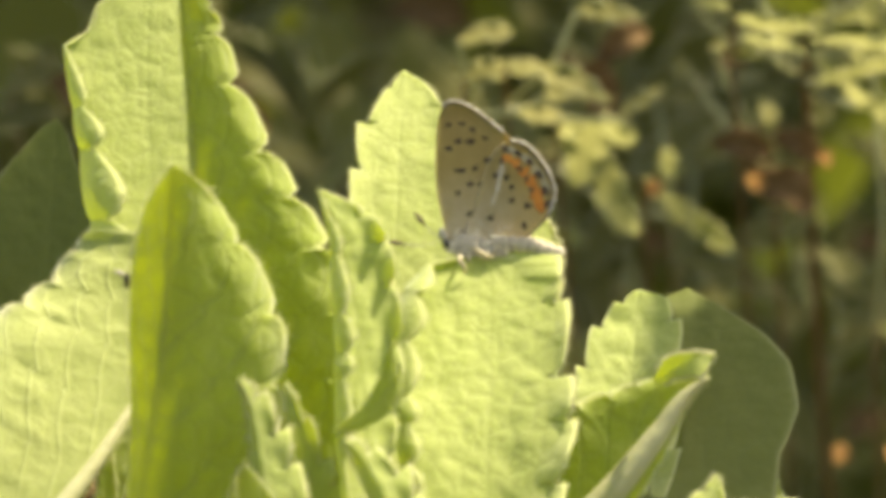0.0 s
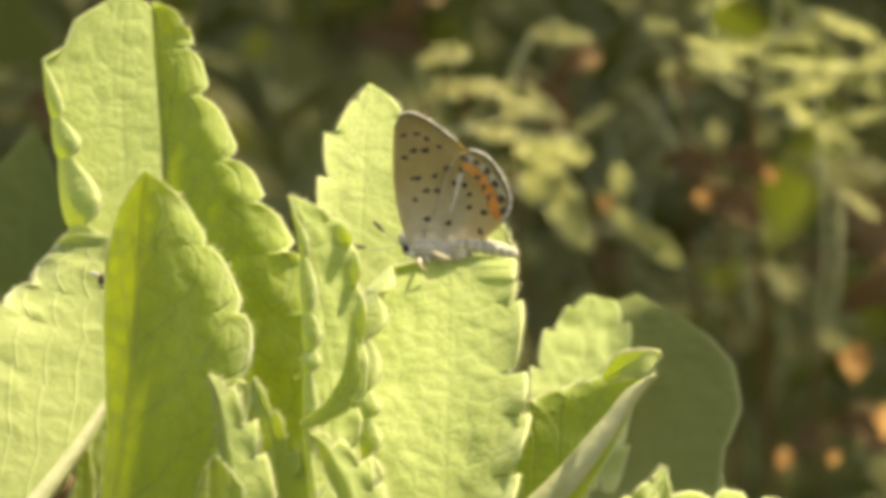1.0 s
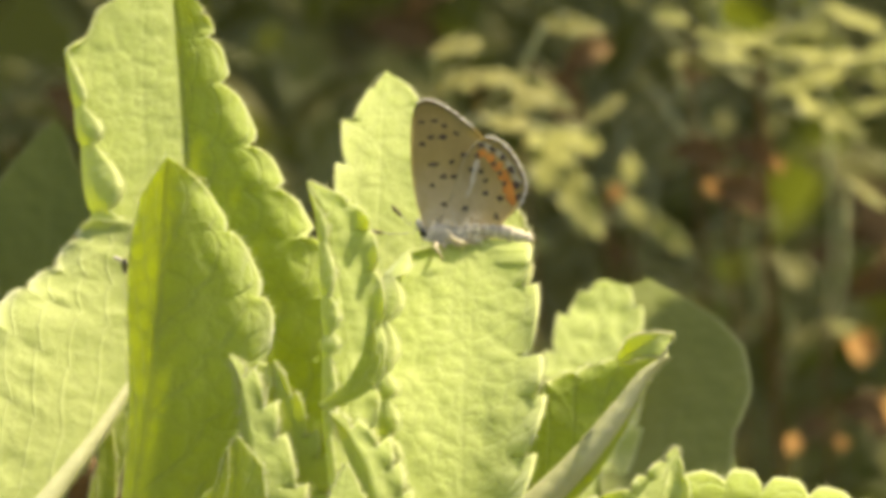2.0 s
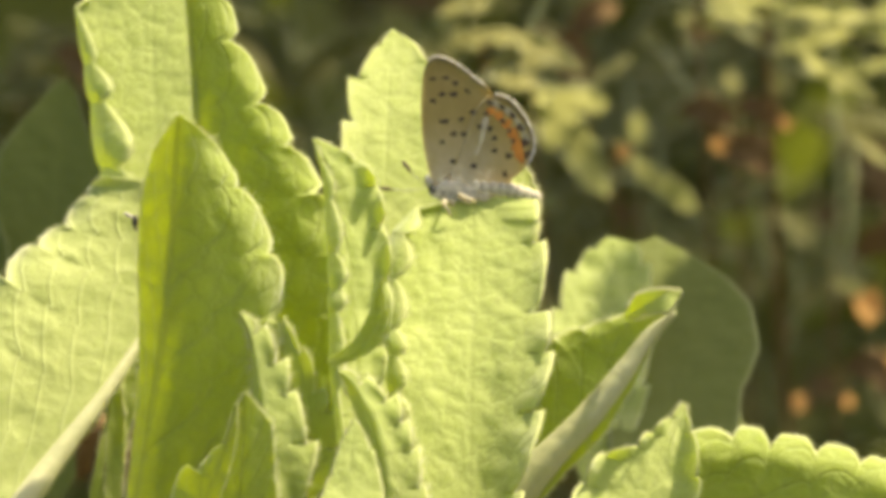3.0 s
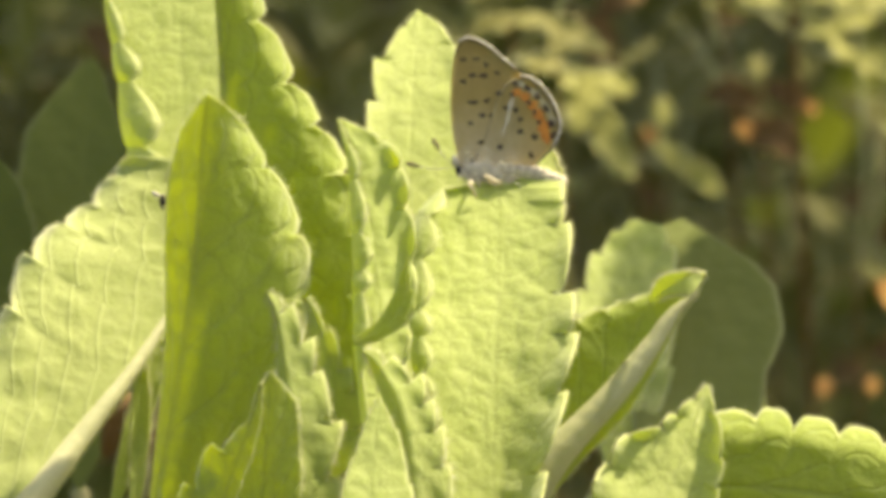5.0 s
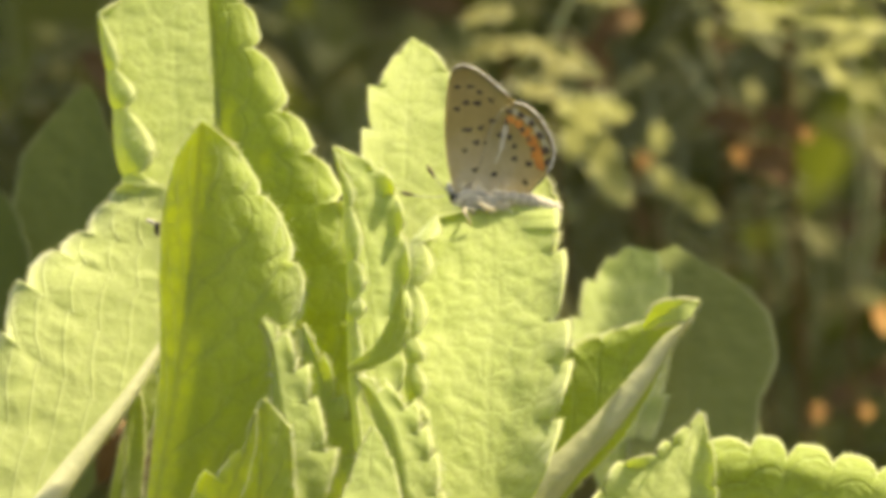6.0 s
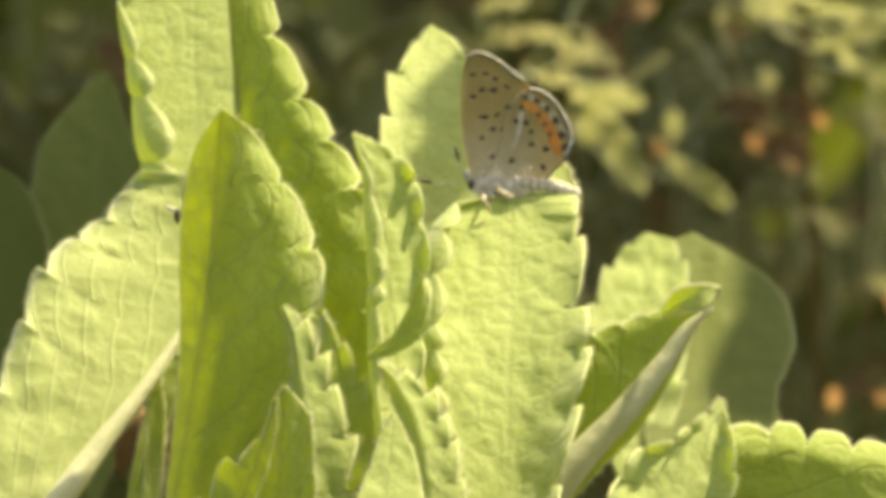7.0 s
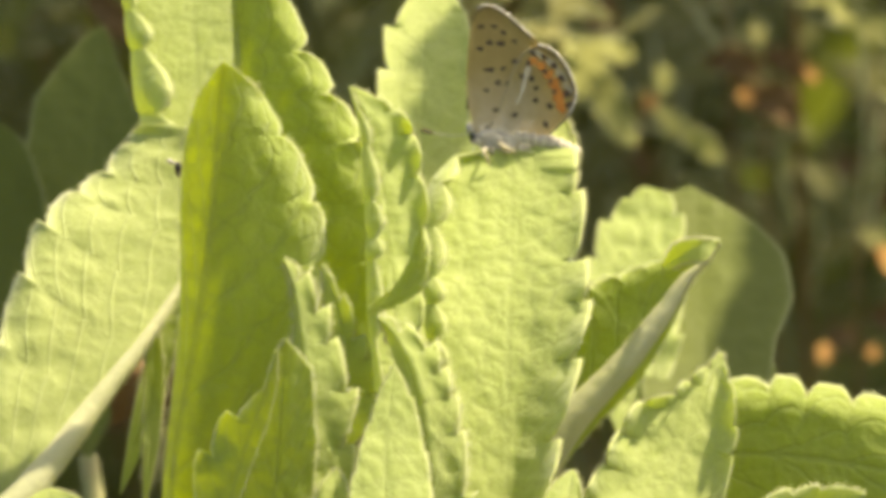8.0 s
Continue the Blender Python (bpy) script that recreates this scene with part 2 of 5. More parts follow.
def lumps(a, b, seed):
    """Smooth random relief over two coordinates, about -1 to 1."""
    grid = np.random.RandomState(seed + 77).uniform(-1, 1, (64, 64))
    i, j = np.floor(a).astype(int), np.floor(b).astype(int)
    f, g = a - i, b - j
    f, g = f * f * (3 - 2 * f), g * g * (3 - 2 * g)
    i, j, k, l = i % 64, j % 64, (i + 1) % 64, (j + 1) % 64
    return (grid[i, j] * (1 - f) + grid[k, j] * f) * (1 - g) + (grid[i, l] * (1 - f) + grid[k, l] * f) * g


def leaf_blade(base, mid, tip, wl, wr, peak=0.55, turn=(0, 0), fold=(10, 10), roll=(30, 30), teeth=6, amp=0.16,
               ruffle=0.5, blunt=0.75, thick=0.32, seed=0, cross=11, stalk=0.06, start=0.68, fold_tip=None, even=0.3, pucker=0.0, spike=1.0, bulge=0.0, crisp=0.8):
    """Vertices, faces and leaf coordinates of a toothed blade, in mm across the line of sight, about its base.
    wl, wr: half widths; turn: degrees about the rib at base and tip; fold: rise of each half; roll: turn of the lobed margin."""
    rng = np.random.RandomState(seed)
    marks = [0.0]
    for k in range(teeth):
        marks.append(marks[-1] + rng.uniform(0.75, 1.25) * (1.15 - 0.3 * k / teeth))
    marks = np.array(marks) / marks[-1]
    steps = []
    for k in range(teeth):
        for f in (0.0, 0.06, 0.16, 0.3, 0.46, 0.62, 0.77, 0.9, 0.975):
            steps.append(marks[k] + f * (marks[k + 1] - marks[k]))
    s = np.array(steps + [1.0])
    num = np.minimum(np.searchsorted(marks, s, side="right") - 1, teeth - 1)
    k = (s - marks[num]) / (marks[num + 1] - marks[num])
    k[-1] = 0.0
    c, way = bend(base, mid, tip, s)
    c3 = c[:, :1] * R3 + c[:, 1:2] * U3 - c[:, 2:3] * T3
    t3 = way[:, :1] * R3 + way[:, 1:2] * U3 - way[:, 2:3] * T3
    b3 = np.cross(t3, T3)
    b3 /= np.linalg.norm(b3, axis=1)[:, None]
    n3 = np.cross(b3, t3)
    ang = np.radians(turn[0] + (turn[1] - turn[0]) * s)[:, None]
    side, face = b3 * np.cos(ang) + n3 * np.sin(ang), n3 * np.cos(ang) - b3 * np.sin(ang)
    prof = np.sin(np.pi * np.clip(s, 0, 1) ** (math.log(0.5) / math.log(peak)))
    prof = np.maximum(prof, 0) ** blunt
    prof = np.maximum(prof, stalk * (s < 0.5))
    keep = np.clip(s * 4 - 0.4, 0, 1) * np.clip((1 - s) * 8, 0.05, 1)
    cut = np.linspace(0, 1, cross) ** 0.72
    wave = rng.uniform(0, 6.28, 4)
    reach = math.dist(base, tip)
    halves = []
    ends = fold_tip or fold
    for sg, width, lift, curl in ((-1, wl, fold[0] + (ends[0] - fold[0]) * s, roll[0]), (1, wr, fold[1] + (ends[1] - fold[1]) * s, roll[1])):
        size = rng.uniform(0.55, 1.2, teeth)[num]
        tooth = np.where(k > 0.96, 0.3, np.sin(np.clip(k, 0, 1) * 2.2) ** 0.7) * size
        tooth = tooth * spike + (1 - spike) * np.sin(np.pi * np.clip(k, 0.02, 0.98)) ** 0.5 * size
        lobe = np.sin(np.pi * np.clip(k, 0, 1) ** 0.8) ** 0.6 * (0.6 + 0.4 * size)
        x, z = np.zeros(len(s)), np.zeros(len(s))
        rows = [c3.copy()]
        for i in range(1, cross):
            a, da = cut[i], cut[i] - cut[i - 1]
            m = 0.5 * (cut[i] + cut[i - 1])
            edge = np.clip((m - start) / (1 - start), 0, 1)
            phi = np.radians(lift + curl * edge ** crisp * keep * (even + (1 - even) * lobe))
            phi = phi + np.radians(22 * ruffle) * m * np.sin(7 * s + wave[0] + 2.2 * m * sg) * keep
            phi = phi + np.radians(30 * ruffle) * m ** 2 * np.sin(2 * np.pi * (num + k) * 0.5 + wave[1 + (sg > 0)]) * keep
            h = width * prof * da * (1 + (amp * 6.0 * keep * (tooth - 0.55) if m > start else 0))
            x, z = x + h * np.cos(phi), z + h * np.sin(phi)
            lean = (0.30 * width * prof * amp * 3.5 * spike * keep * tooth * edge ** 2)[:, None]
            relief = bulge * np.sin(np.pi * np.clip(k, 0, 1)) * size * math.exp(-((a - 0.74) / 0.17) ** 2) * keep
            if pucker:
                far = a * width * np.maximum(prof, 0.2)
                relief = relief + pucker * min(1, a * 4) * (lumps(s * reach / 2.3, sg * far / 1.9 + 20, seed) + 0.5 * lumps(s * reach / 1.1, sg * far / 1.0 + 30, seed + 1))
            rows.append(c3 + side * (sg * x)[:, None] + face * (z + relief)[:, None] + t3 * lean)
        halves.append(rows)
    g = np.stack(halves[0][:0:-1] + halves[1], axis=1)
    grid = np.concatenate([-cut[:0:-1], cut])
    ns, nr = g.shape[0], g.shape[1]
    ds, dr = np.gradient(g, axis=0), np.gradient(g, axis=1)
    nn = np.cross(dr, ds)
    nn /= np.maximum(np.linalg.norm(nn, axis=2), 1e-9)[:, :, None]
    th = thick * (0.5 + 0.5 * (1 - np.abs(grid)))[None, :, None] * np.ones((ns, 1, 1))
    front, rear = g + nn * th / 2, g - nn * th / 2
    base3 = np.array(base, dtype=float)
    origin = base3[0] * R3 + base3[1] * U3 - base3[2] * T3
    verts = (np.concatenate([front.reshape(-1, 3), rear.reshape(-1, 3)]) - origin) * 0.001
    uv1 = np.stack(np.meshgrid(s, grid * 0.5 + 0.5, indexing="ij"), axis=2).reshape(-1, 2)
    uvs = np.concatenate([uv1, uv1])
    faces, m = [], ns * nr
    for i in range(ns - 1):
        for j in range(nr - 1):
            a, b, d, e = i * nr + j, i * nr + j + 1, (i + 1) * nr + j + 1, (i + 1) * nr + j
            faces.append((a, b, d, e))
            faces.append((m + e, m + d, m + b, m + a))
    rim = [(i * nr, (i + 1) * nr) for i in range(ns - 1)] + [((ns - 1) * nr + j, (ns - 1) * nr + j + 1) for j in range(nr - 1)]
    rim += [((i + 1) * nr + nr - 1, i * nr + nr - 1) for i in range(ns - 1)] + [(j + 1, j) for j in range(nr - 1)]
    for a, b in rim:
        faces.append((a, b, m + b, m + a))
    edges = [((g[:, 0] - origin) * 0.001, (g[:, 0] - g[:, 2])), ((g[:, -1] - origin) * 0.001, (g[:, -1] - g[:, -3]))]
    return verts, faces, uvs, c3 - origin, face, edges


def spline(points, s):
    """A smooth curve through points, by share of the way, and its direction."""
    p = np.array(points, dtype=float)
    t = np.concatenate([[0], np.cumsum(np.linalg.norm(np.diff(p[:, :2], axis=0), axis=1))])
    t /= t[-1]
    slope = np.gradient(p, t, axis=0)

    def along(q):
        i = np.clip(np.searchsorted(t, q, side="right") - 1, 0, len(t) - 2)
        d = (t[i + 1] - t[i])[:, None]
        k = ((q - t[i]) / (t[i + 1] - t[i]))[:, None]
        return ((2 * k ** 3 - 3 * k ** 2 + 1) * p[i] + (k ** 3 - 2 * k ** 2 + k) * d * slope[i]
                + (3 * k ** 2 - 2 * k ** 3) * p[i + 1] + (k ** 3 - k ** 2) * d * slope[i + 1])

    even = np.linspace(0, 1, 161)
    way = np.gradient(along(even), even, axis=0)
    way = np.stack([np.interp(s, even, np.convolve(np.pad(way[:, a], 6, mode="edge"), np.ones(13) / 13, mode="valid")) for a in range(3)], axis=1)
    return along(s), way / np.linalg.norm(way, axis=1)[:, None]


def half(teeth, depth=0.6, spike=0.5, lift=((0, 0), (0, 0)), roll=0.0, zone=1.5, even=0.35, nick=0.3, flap=0.0, blunt=1.0, bulge=0.0, bend_at=0.65):
    """One half of a leaf. teeth: the forward corners of its lobes, each by its share of the way along the rib, its distance from it in mm
    and, on a half that is folded over, the length of the flap; lift: degrees beside the rib and further out, at the base and at the tip;
    roll: degrees by which the lobes of the margin turn, over the zone in mm; flap: degrees by which the margin is folded over;
    bend_at: the share of the half at which the lift has turned from the one to the other."""
    return dict(teeth=teeth, depth=depth, spike=spike, lift=lift, roll=roll, zone=zone, even=even, nick=nick, flap=flap, blunt=blunt, bulge=bulge, bend_at=bend_at)


def lobed_blade(rib, left, right, thick=0.32, seed=0, pucker=0.1, ruffle=0.3, rows=15):
    """Vertices, faces and leaf coordinates of a blade with its own lobes on each side, in mm across the line of sight, about its base."""
    rng = np.random.RandomState(seed)
    marks = [np.linspace(0, 1, 70)]
    for h in (left, right):
        ends = [0.0] + [t[0] for t in h["teeth"]] + [1.0]
        for a, b in zip(ends, ends[1:]):
            marks.append(a + (b - a) * np.array([0.02, 0.07, 0.14, 0.24, 0.36, 0.5, 0.64, 0.78, 0.9, 0.97, 1.0]))
    s = np.unique(np.round(np.clip(np.concatenate(marks), 0, 1), 4))
    s = s[np.concatenate([[True], np.diff(s) > 0.0014])]
    s[-1] = 1.0
    c, way = spline(rib, s)
    c3 = c[:, :1] * R3 + c[:, 1:2] * U3 - c[:, 2:3] * T3
    t3 = way[:, :1] * R3 + way[:, 1:2] * U3 - way[:, 2:3] * T3
    b3 = np.cross(t3, T3)
    b3 /= np.linalg.norm(b3, axis=1)[:, None]
    n3 = np.cross(b3, t3)
    reach = np.linalg.norm(np.diff(c, axis=0), axis=1).sum()
    keep = np.clip(s * 6, 0, 1) * np.clip((1 - s) * 14, 0.1, 1)
    halves, spans = [], []
    for sg, h in ((-1, left), (1, right)):
        ts = np.array([0.0] + [t[0] for t in h["teeth"]] + [1.0])
        tw = np.array([0.35] + [t[1] for t in h["teeth"]] + [0.05])
        n = np.clip(np.searchsorted(ts, s, side="left") - 1, 0, len(ts) - 2)
        k = np.clip((s - ts[n]) / (ts[n + 1] - ts[n]), 0, 1)
        last = n == len(ts) - 2
        wide = np.where(last, tw[n + 1] + (tw[n] - tw[n + 1]) * np.maximum(1 - k, 0) ** h["blunt"], tw[n] + (tw[n + 1] - tw[n]) * k)
        size = rng.uniform(0.75, 1.2, len(ts))[n]
        cut = h["spike"] * (1 - k) ** 1.1 + (1 - h["spike"]) * (np.maximum(0, 1 - k / h["nick"]) ** 1.5 + 0.7 * np.maximum(0, (k - 0.7) / 0.3) ** 2)
        bump = np.sin(np.pi * np.clip(k, 0.02, 1) ** 0.85) ** 0.7
        bump[last] *= 0.6
        if h["flap"]:
            wide = np.maximum(np.interp(s, ts, tw), 0.05)
            length = np.interp(s, ts, [0.0] + [t[2] for t in h["teeth"]] + [0.0]) * (0.55 + 0.45 * bump)
        else:
            wide = np.maximum(wide - h["depth"] * size * cut * keep * np.minimum(1, wide / 1.5), 0.04)
            length = np.zeros(len(s))
        near, far = (h["lift"][0][i] + (h["lift"][1][i] - h["lift"][0][i]) * s for i in (0, 1))
        even_out = np.mean([np.interp(np.clip(s + d, 0, 1), ts, tw) for d in (-0.06, -0.03, 0.0, 0.03, 0.06)], axis=0)
        core = np.clip(np.minimum(even_out - 0.4 * h["depth"] - h["zone"], 0.8 * even_out - 1.25 * h["depth"]), 0.12 * even_out, None)
        wide = np.maximum(wide, core + 0.03)
        inner, margin = rows, 8
        x, z = np.zeros(len(s)), np.zeros(len(s))
        lines, span = [c3.copy()], [np.zeros(len(s))]
        wave = rng.uniform(0, 6.28, 3)

        def put(lean):
            m = np.clip(x / np.maximum(even_out, 0.3), 0, 1)
            far_out = sg * x
            rel = ruffle * 0.3 * m * np.sin(s * reach / 3.1 + wave[0] + 1.5 * m) * keep
            rel = rel + h["bulge"] * bump * size * np.exp(-((m - 0.72) / 0.18) ** 2) * keep
            rel = rel + pucker * np.minimum(1, m * 4) * (lumps(s * reach / 2.3, far_out / 1.9 + 20, seed) + 0.5 * lumps(s * reach / 1.1, far_out / 1.0 + 30, seed + 1))
            lines.append(c3 + b3 * (sg * x)[:, None] + T3 * z[:, None] + n3 * rel[:, None] + t3 * lean[:, None])

        for i in range(1, inner + 1):
            m = (i - 0.5) / inner
            q = min(1, m / h["bend_at"])
            q = q * q * (3 - 2 * q)
            phi = np.radians(near + (far - near) * q)
            dx = core / inner
            x, z = x + dx, z + dx * np.tan(phi)
            span.append(span[-1] + dx / np.cos(phi))
            put(np.zeros(len(s)))
        turn, dxs = [], []
        for i in range(1, margin + 1):
            m = (i - 0.5) / margin
            turn.append(np.radians(np.clip(far + h["roll"] * m ** 0.7 * keep * (h["even"] + (1 - h["even"]) * bump), -120, 100)))
            dxs.append(np.cos(turn[-1]))
        stretch = np.clip((wide - core) / np.maximum(sum(dxs), 0.8), 0, 0.42 * h["zone"] + 0.1)
        for i in range(margin):
            m = (i + 0.5) / margin
            x, z = x + stretch * dxs[i], z + stretch * np.sin(turn[i])
            span.append(span[-1] + stretch)
            put(0.45 * h["depth"] * h["spike"] * k ** 2 * m ** 2 * keep)
        if h["flap"]:
            for i in range(1, 10):
                m = (i - 0.5) / 9
                phi = np.radians(far + (h["flap"] - far) * min(1, m / 0.25) ** 0.8 + 90 * bump * max(0, m - 0.45))
                x, z = x + length / 9 * np.cos(phi), z + length / 9 * np.sin(phi)
                span.append(span[-1] + length / 9)
                lines.append(c3 + b3 * (sg * x)[:, None] + T3 * z[:, None])
        halves.append(lines)
        spans.append(np.array(span) / np.maximum(span[-1], 0.05))
    g = np.stack(halves[0][:0:-1] + halves[1], axis=1)
    across = np.concatenate([-spans[0][:0:-1], spans[1]]).T
    ns, nr = g.shape[0], g.shape[1]
    ds, dr = np.gradient(g, axis=0), np.gradient(g, axis=1)
    nn = np.cross(dr, ds)
    nn /= np.maximum(np.linalg.norm(nn, axis=2), 1e-9)[:, :, None]
    th = thick * (0.5 + 0.5 * (1 - np.abs(across)))[:, :, None]
    base3 = np.array(rib[0], dtype=float)
    origin = base3[0] * R3 + base3[1] * U3 - base3[2] * T3
    verts = (np.concatenate([(g + nn * th / 2).reshape(-1, 3), (g - nn * th / 2).reshape(-1, 3)]) - origin) * 0.001
    uv1 = np.stack([np.repeat(s[:, None], nr, axis=1), across * 0.5 + 0.5], axis=2).reshape(-1, 2)
    faces, m = [], ns * nr
    for i in range(ns - 1):
        for j in range(nr - 1):
            a, b, d, e = i * nr + j, i * nr + j + 1, (i + 1) * nr + j + 1, (i + 1) * nr + j
            faces.append((a, b, d, e))
            faces.append((m + e, m + d, m + b, m + a))
    rim = [(i * nr, (i + 1) * nr) for i in range(ns - 1)] + [((ns - 1) * nr + j, (ns - 1) * nr + j + 1) for j in range(nr - 1)]
    rim += [((i + 1) * nr + nr - 1, i * nr + nr - 1) for i in range(ns - 1)] + [(j + 1, j) for j in range(nr - 1)]
    for a, b in rim:
        faces.append((a, b, m + b, m + a))
    edges = [((g[:, 0] - origin) * 0.001, (g[:, 0] - g[:, 2])), ((g[:, -1] - origin) * 0.001, (g[:, -1] - g[:, -3]))]
    return verts, faces, np.concatenate([uv1, uv1]), c3 - origin, n3, edges


def down(edges, seed, count=220, length=0.55):
    """Short hairs standing along a leaf's two margins."""
    rng = np.random.RandomState(seed)
    verts, faces = [], []
    for line, out in edges:
        n = len(line)
        for i in range(count):
            q = rng.uniform(n * 0.12, n - 1.01)
            j, t = int(q), q % 1
            p = line[j] * (1 - t) + line[j + 1] * t
            d = out[j] / max(np.linalg.norm(out[j]), 1e-9) + rng.normal(0, 0.45, 3)
            d = d / np.linalg.norm(d) * 0.001 * length * rng.uniform(0.4, 1.3)
            w = np.cross(d, rng.normal(0, 1, 3))
            w = w / max(np.linalg.norm(w), 1e-9) * 0.000016
            x = np.cross(d, w)
            x = x / max(np.linalg.norm(x), 1e-12) * 0.000016
            o = len(verts)
            verts += [p + w, p - w * 0.5 + x, p - w * 0.5 - x, p + d]
            faces += [(o, o + 1, o + 3), (o + 1, o + 2, o + 3), (o + 2, o, o + 3)]
    return verts, faces


def tube(points, radii, sides=8):
    """Vertices and faces of a closed tube along points."""
    pts = np.array(points, dtype=float)
    way = np.gradient(pts, axis=0)
    way /= np.maximum(np.linalg.norm(way, axis=1), 1e-12)[:, None]
    ref = np.array([0.31, 0.87, 0.38])
    a = np.cross(way, ref)
    a /= np.linalg.norm(a, axis=1)[:, None]
    b = np.cross(way, a)
    verts, faces = [], []
    for p, x, y, r in zip(pts, a, b, radii):
        for k in range(sides):
            q = 2 * math.pi * k / sides
            verts.append(p + (x * math.cos(q) + y * math.sin(q)) * r)
    for i in range(len(pts) - 1):
        for k in range(sides):
            l = (k + 1) % sides
            faces.append((i * sides + k, i * sides + l, (i + 1) * sides + l, (i + 1) * sides + k))
    faces.append(tuple(reversed(range(sides))))
    faces.append(tuple((len(pts) - 1) * sides + k for k in range(sides)))
    return verts, faces


def hand(v):
    """The vector of world metres for mm across the line of sight."""
    return np.array(RIGHT * v[0] + UP * v[1] + AWAY * v[2]) * 0.001

# ---- ground ----


def ground():
    n = 60
    xs = np.sign(np.linspace(-1, 1, n)) * np.abs(np.linspace(-1, 1, n)) ** 4 * 400
    verts = []
    for y in xs:
        for x in xs:
            near = math.exp(-(x * x + y * y) / 40)
            z = near * 0.03 * noise.noise((x * 1.5, y * 1.5, 0)) + (1 - near) * 0.4 * noise.noise((x * 0.05, y * 0.05, 3))
            verts.append((x, y + 1, z - 0.02))
    faces = [(j * n + i, j * n + i + 1, (j + 1) * n + i + 1, (j + 1) * n + i) for j in range(n - 1) for i in range(n - 1)]
    ob = new("ground", mesh_of("ground", verts, faces, SOIL))
    tagged(ob, "bare brown soil with litter between weeds", "ground", kind="structure")


ground()

# ---- the leafy plant in the sun ----
plant = thing("leafy_plant", at(-9, -55, 8), "pale green downy herb with upright toothed leaves in full sun", "plant")
ROOT = plant.location.copy()
LEAVES = {}


def finish(key, base, blade, size, material, label, hairs, seed, rib_size=0.0, rib_power=1.4, rib_up=0.0):
    """Links a blade as a leaf of the plant, with its midrib and its fringe of hairs."""
    verts, faces, uvs, line, face, edges = blade
    place = at(*base)
    ob = part("leaf", mesh_of("leaf", verts, faces, material, uvs), plant, label, Matrix.Translation(place - ROOT))
    if rib_size:
        k = np.linspace(0, 1, len(line))
        path = (line + face * (0.1 + rib_size * (rib_up - 0.15) * (1 - k))[:, None]) * 0.001
        v, f = tube(path[:-1:2], (rib_size * (0.06 + 0.94 * (1 - k) ** rib_power) * 0.001)[:-1:2], 10)
        part("midrib", mesh_of("midrib", v, f, RIB), ob, "pale raised midrib")
    if hairs:
        v, f = down(edges, seed, 620, hairs)
        tagged(part("hairs", mesh_of("hairs", v, f, HAIR), ob, "fringe of fine white hairs"), kind="stuff")
    LEAVES[key] = (ob, place - ROOT, size)
    return ob


def leaf(key, base, mid, tip, wl, wr, material=None, label="", hairs=0.5, **more):
    blade = leaf_blade(base, mid, tip, wl, wr, **{"pucker": 0.1, "cross": 17, **more})
    return finish(key, base, blade, math.dist(base, tip), material or LEAF, label, hairs, more.get("seed", 0))


def lobed(key, rib, left, right, material=None, label="", hairs=0.5, rib_size=0.0, rib_power=1.4, rib_up=0.0, **more):
    return finish(key, rib[0], lobed_blade(rib, left, right, **more), math.dist(rib[0], rib[-1]), material or LEAF, label, hairs,
                  more.get("seed", 0), rib_size, rib_power, rib_up)


def stem():
    pts = [hand((-6 + 1.5 * math.sin(k * 0.7), -22 - k * 11, 8 + k * 3.5)) for k in range(28)]
    low = min(range(28), key=lambda i: abs(PERCH.z + pts[i][2] + 0.03))
    pts = [np.array(PERCH) + p - np.array(ROOT) for p in pts[: low + 1]]
    rad = [0.001 * (1.2 + 0.07 * k) for k in range(len(pts))]
    v, f = tube(pts, rad, 10)
    part("stem", mesh_of("stem", v, f, STEM), plant, "green ridged stem rising from the soil")


stem()

lobed("R", [(-4.69, -25.41, -2), (-4.76, 2.08, 16), (-4.29, 17.42, 26), (-4.0, 22.45, 30)],
      half([(0.364, 5.21), (0.551, 4.64), (0.678, 4.39), (0.821, 4.12), (0.902, 3.8), (0.967, 1.34)], depth=0.9, spike=0.8, lift=((8, 8), (8, 4)), roll=40, zone=1.2),
      half([(0.364, 5.63), (0.576, 5.82), (0.791, 5.32), (0.938, 3.72), (0.978, 2.07)], depth=0.4, lift=((10, 14), (6, 6)), roll=30), seed=3, label="upright toothed leaf behind the butterfly")
lobed("A", [(-22.17, -28.23, 12), (-23.69, -3.0, 20), (-24.94, 12.32, 26.5), (-25.44, 22.62, 31), (-25.38, 27.28, 33), (-25.0, 30.91, 34.5)],
      half([(0.087, 2.01, 4), (0.377, 3.03, 7), (0.579, 4.21, 9), (0.651, 4.72, 8.6), (0.753, 5.42, 6.0), (0.811, 5.99, 4.0), (0.893, 6.99, 0.8), (0.912, 5.06, 0.2), (0.948, 4.39, 0.1)], flap=112, lift=((4, 6), (4, 8)), zone=0.8),
      half([(0.04, 2.91), (0.252, 3.56), (0.506, 4.54), (0.681, 5.21), (0.805, 5.48), (0.878, 5.33), (0.93, 4.56), (0.978, 2.33)], depth=0.4, spike=0.2, nick=0.22, lift=((0, -4), (0, -4)), roll=20, zone=1.0), seed=5, label="tall broad leaf with one scalloped margin turned over")
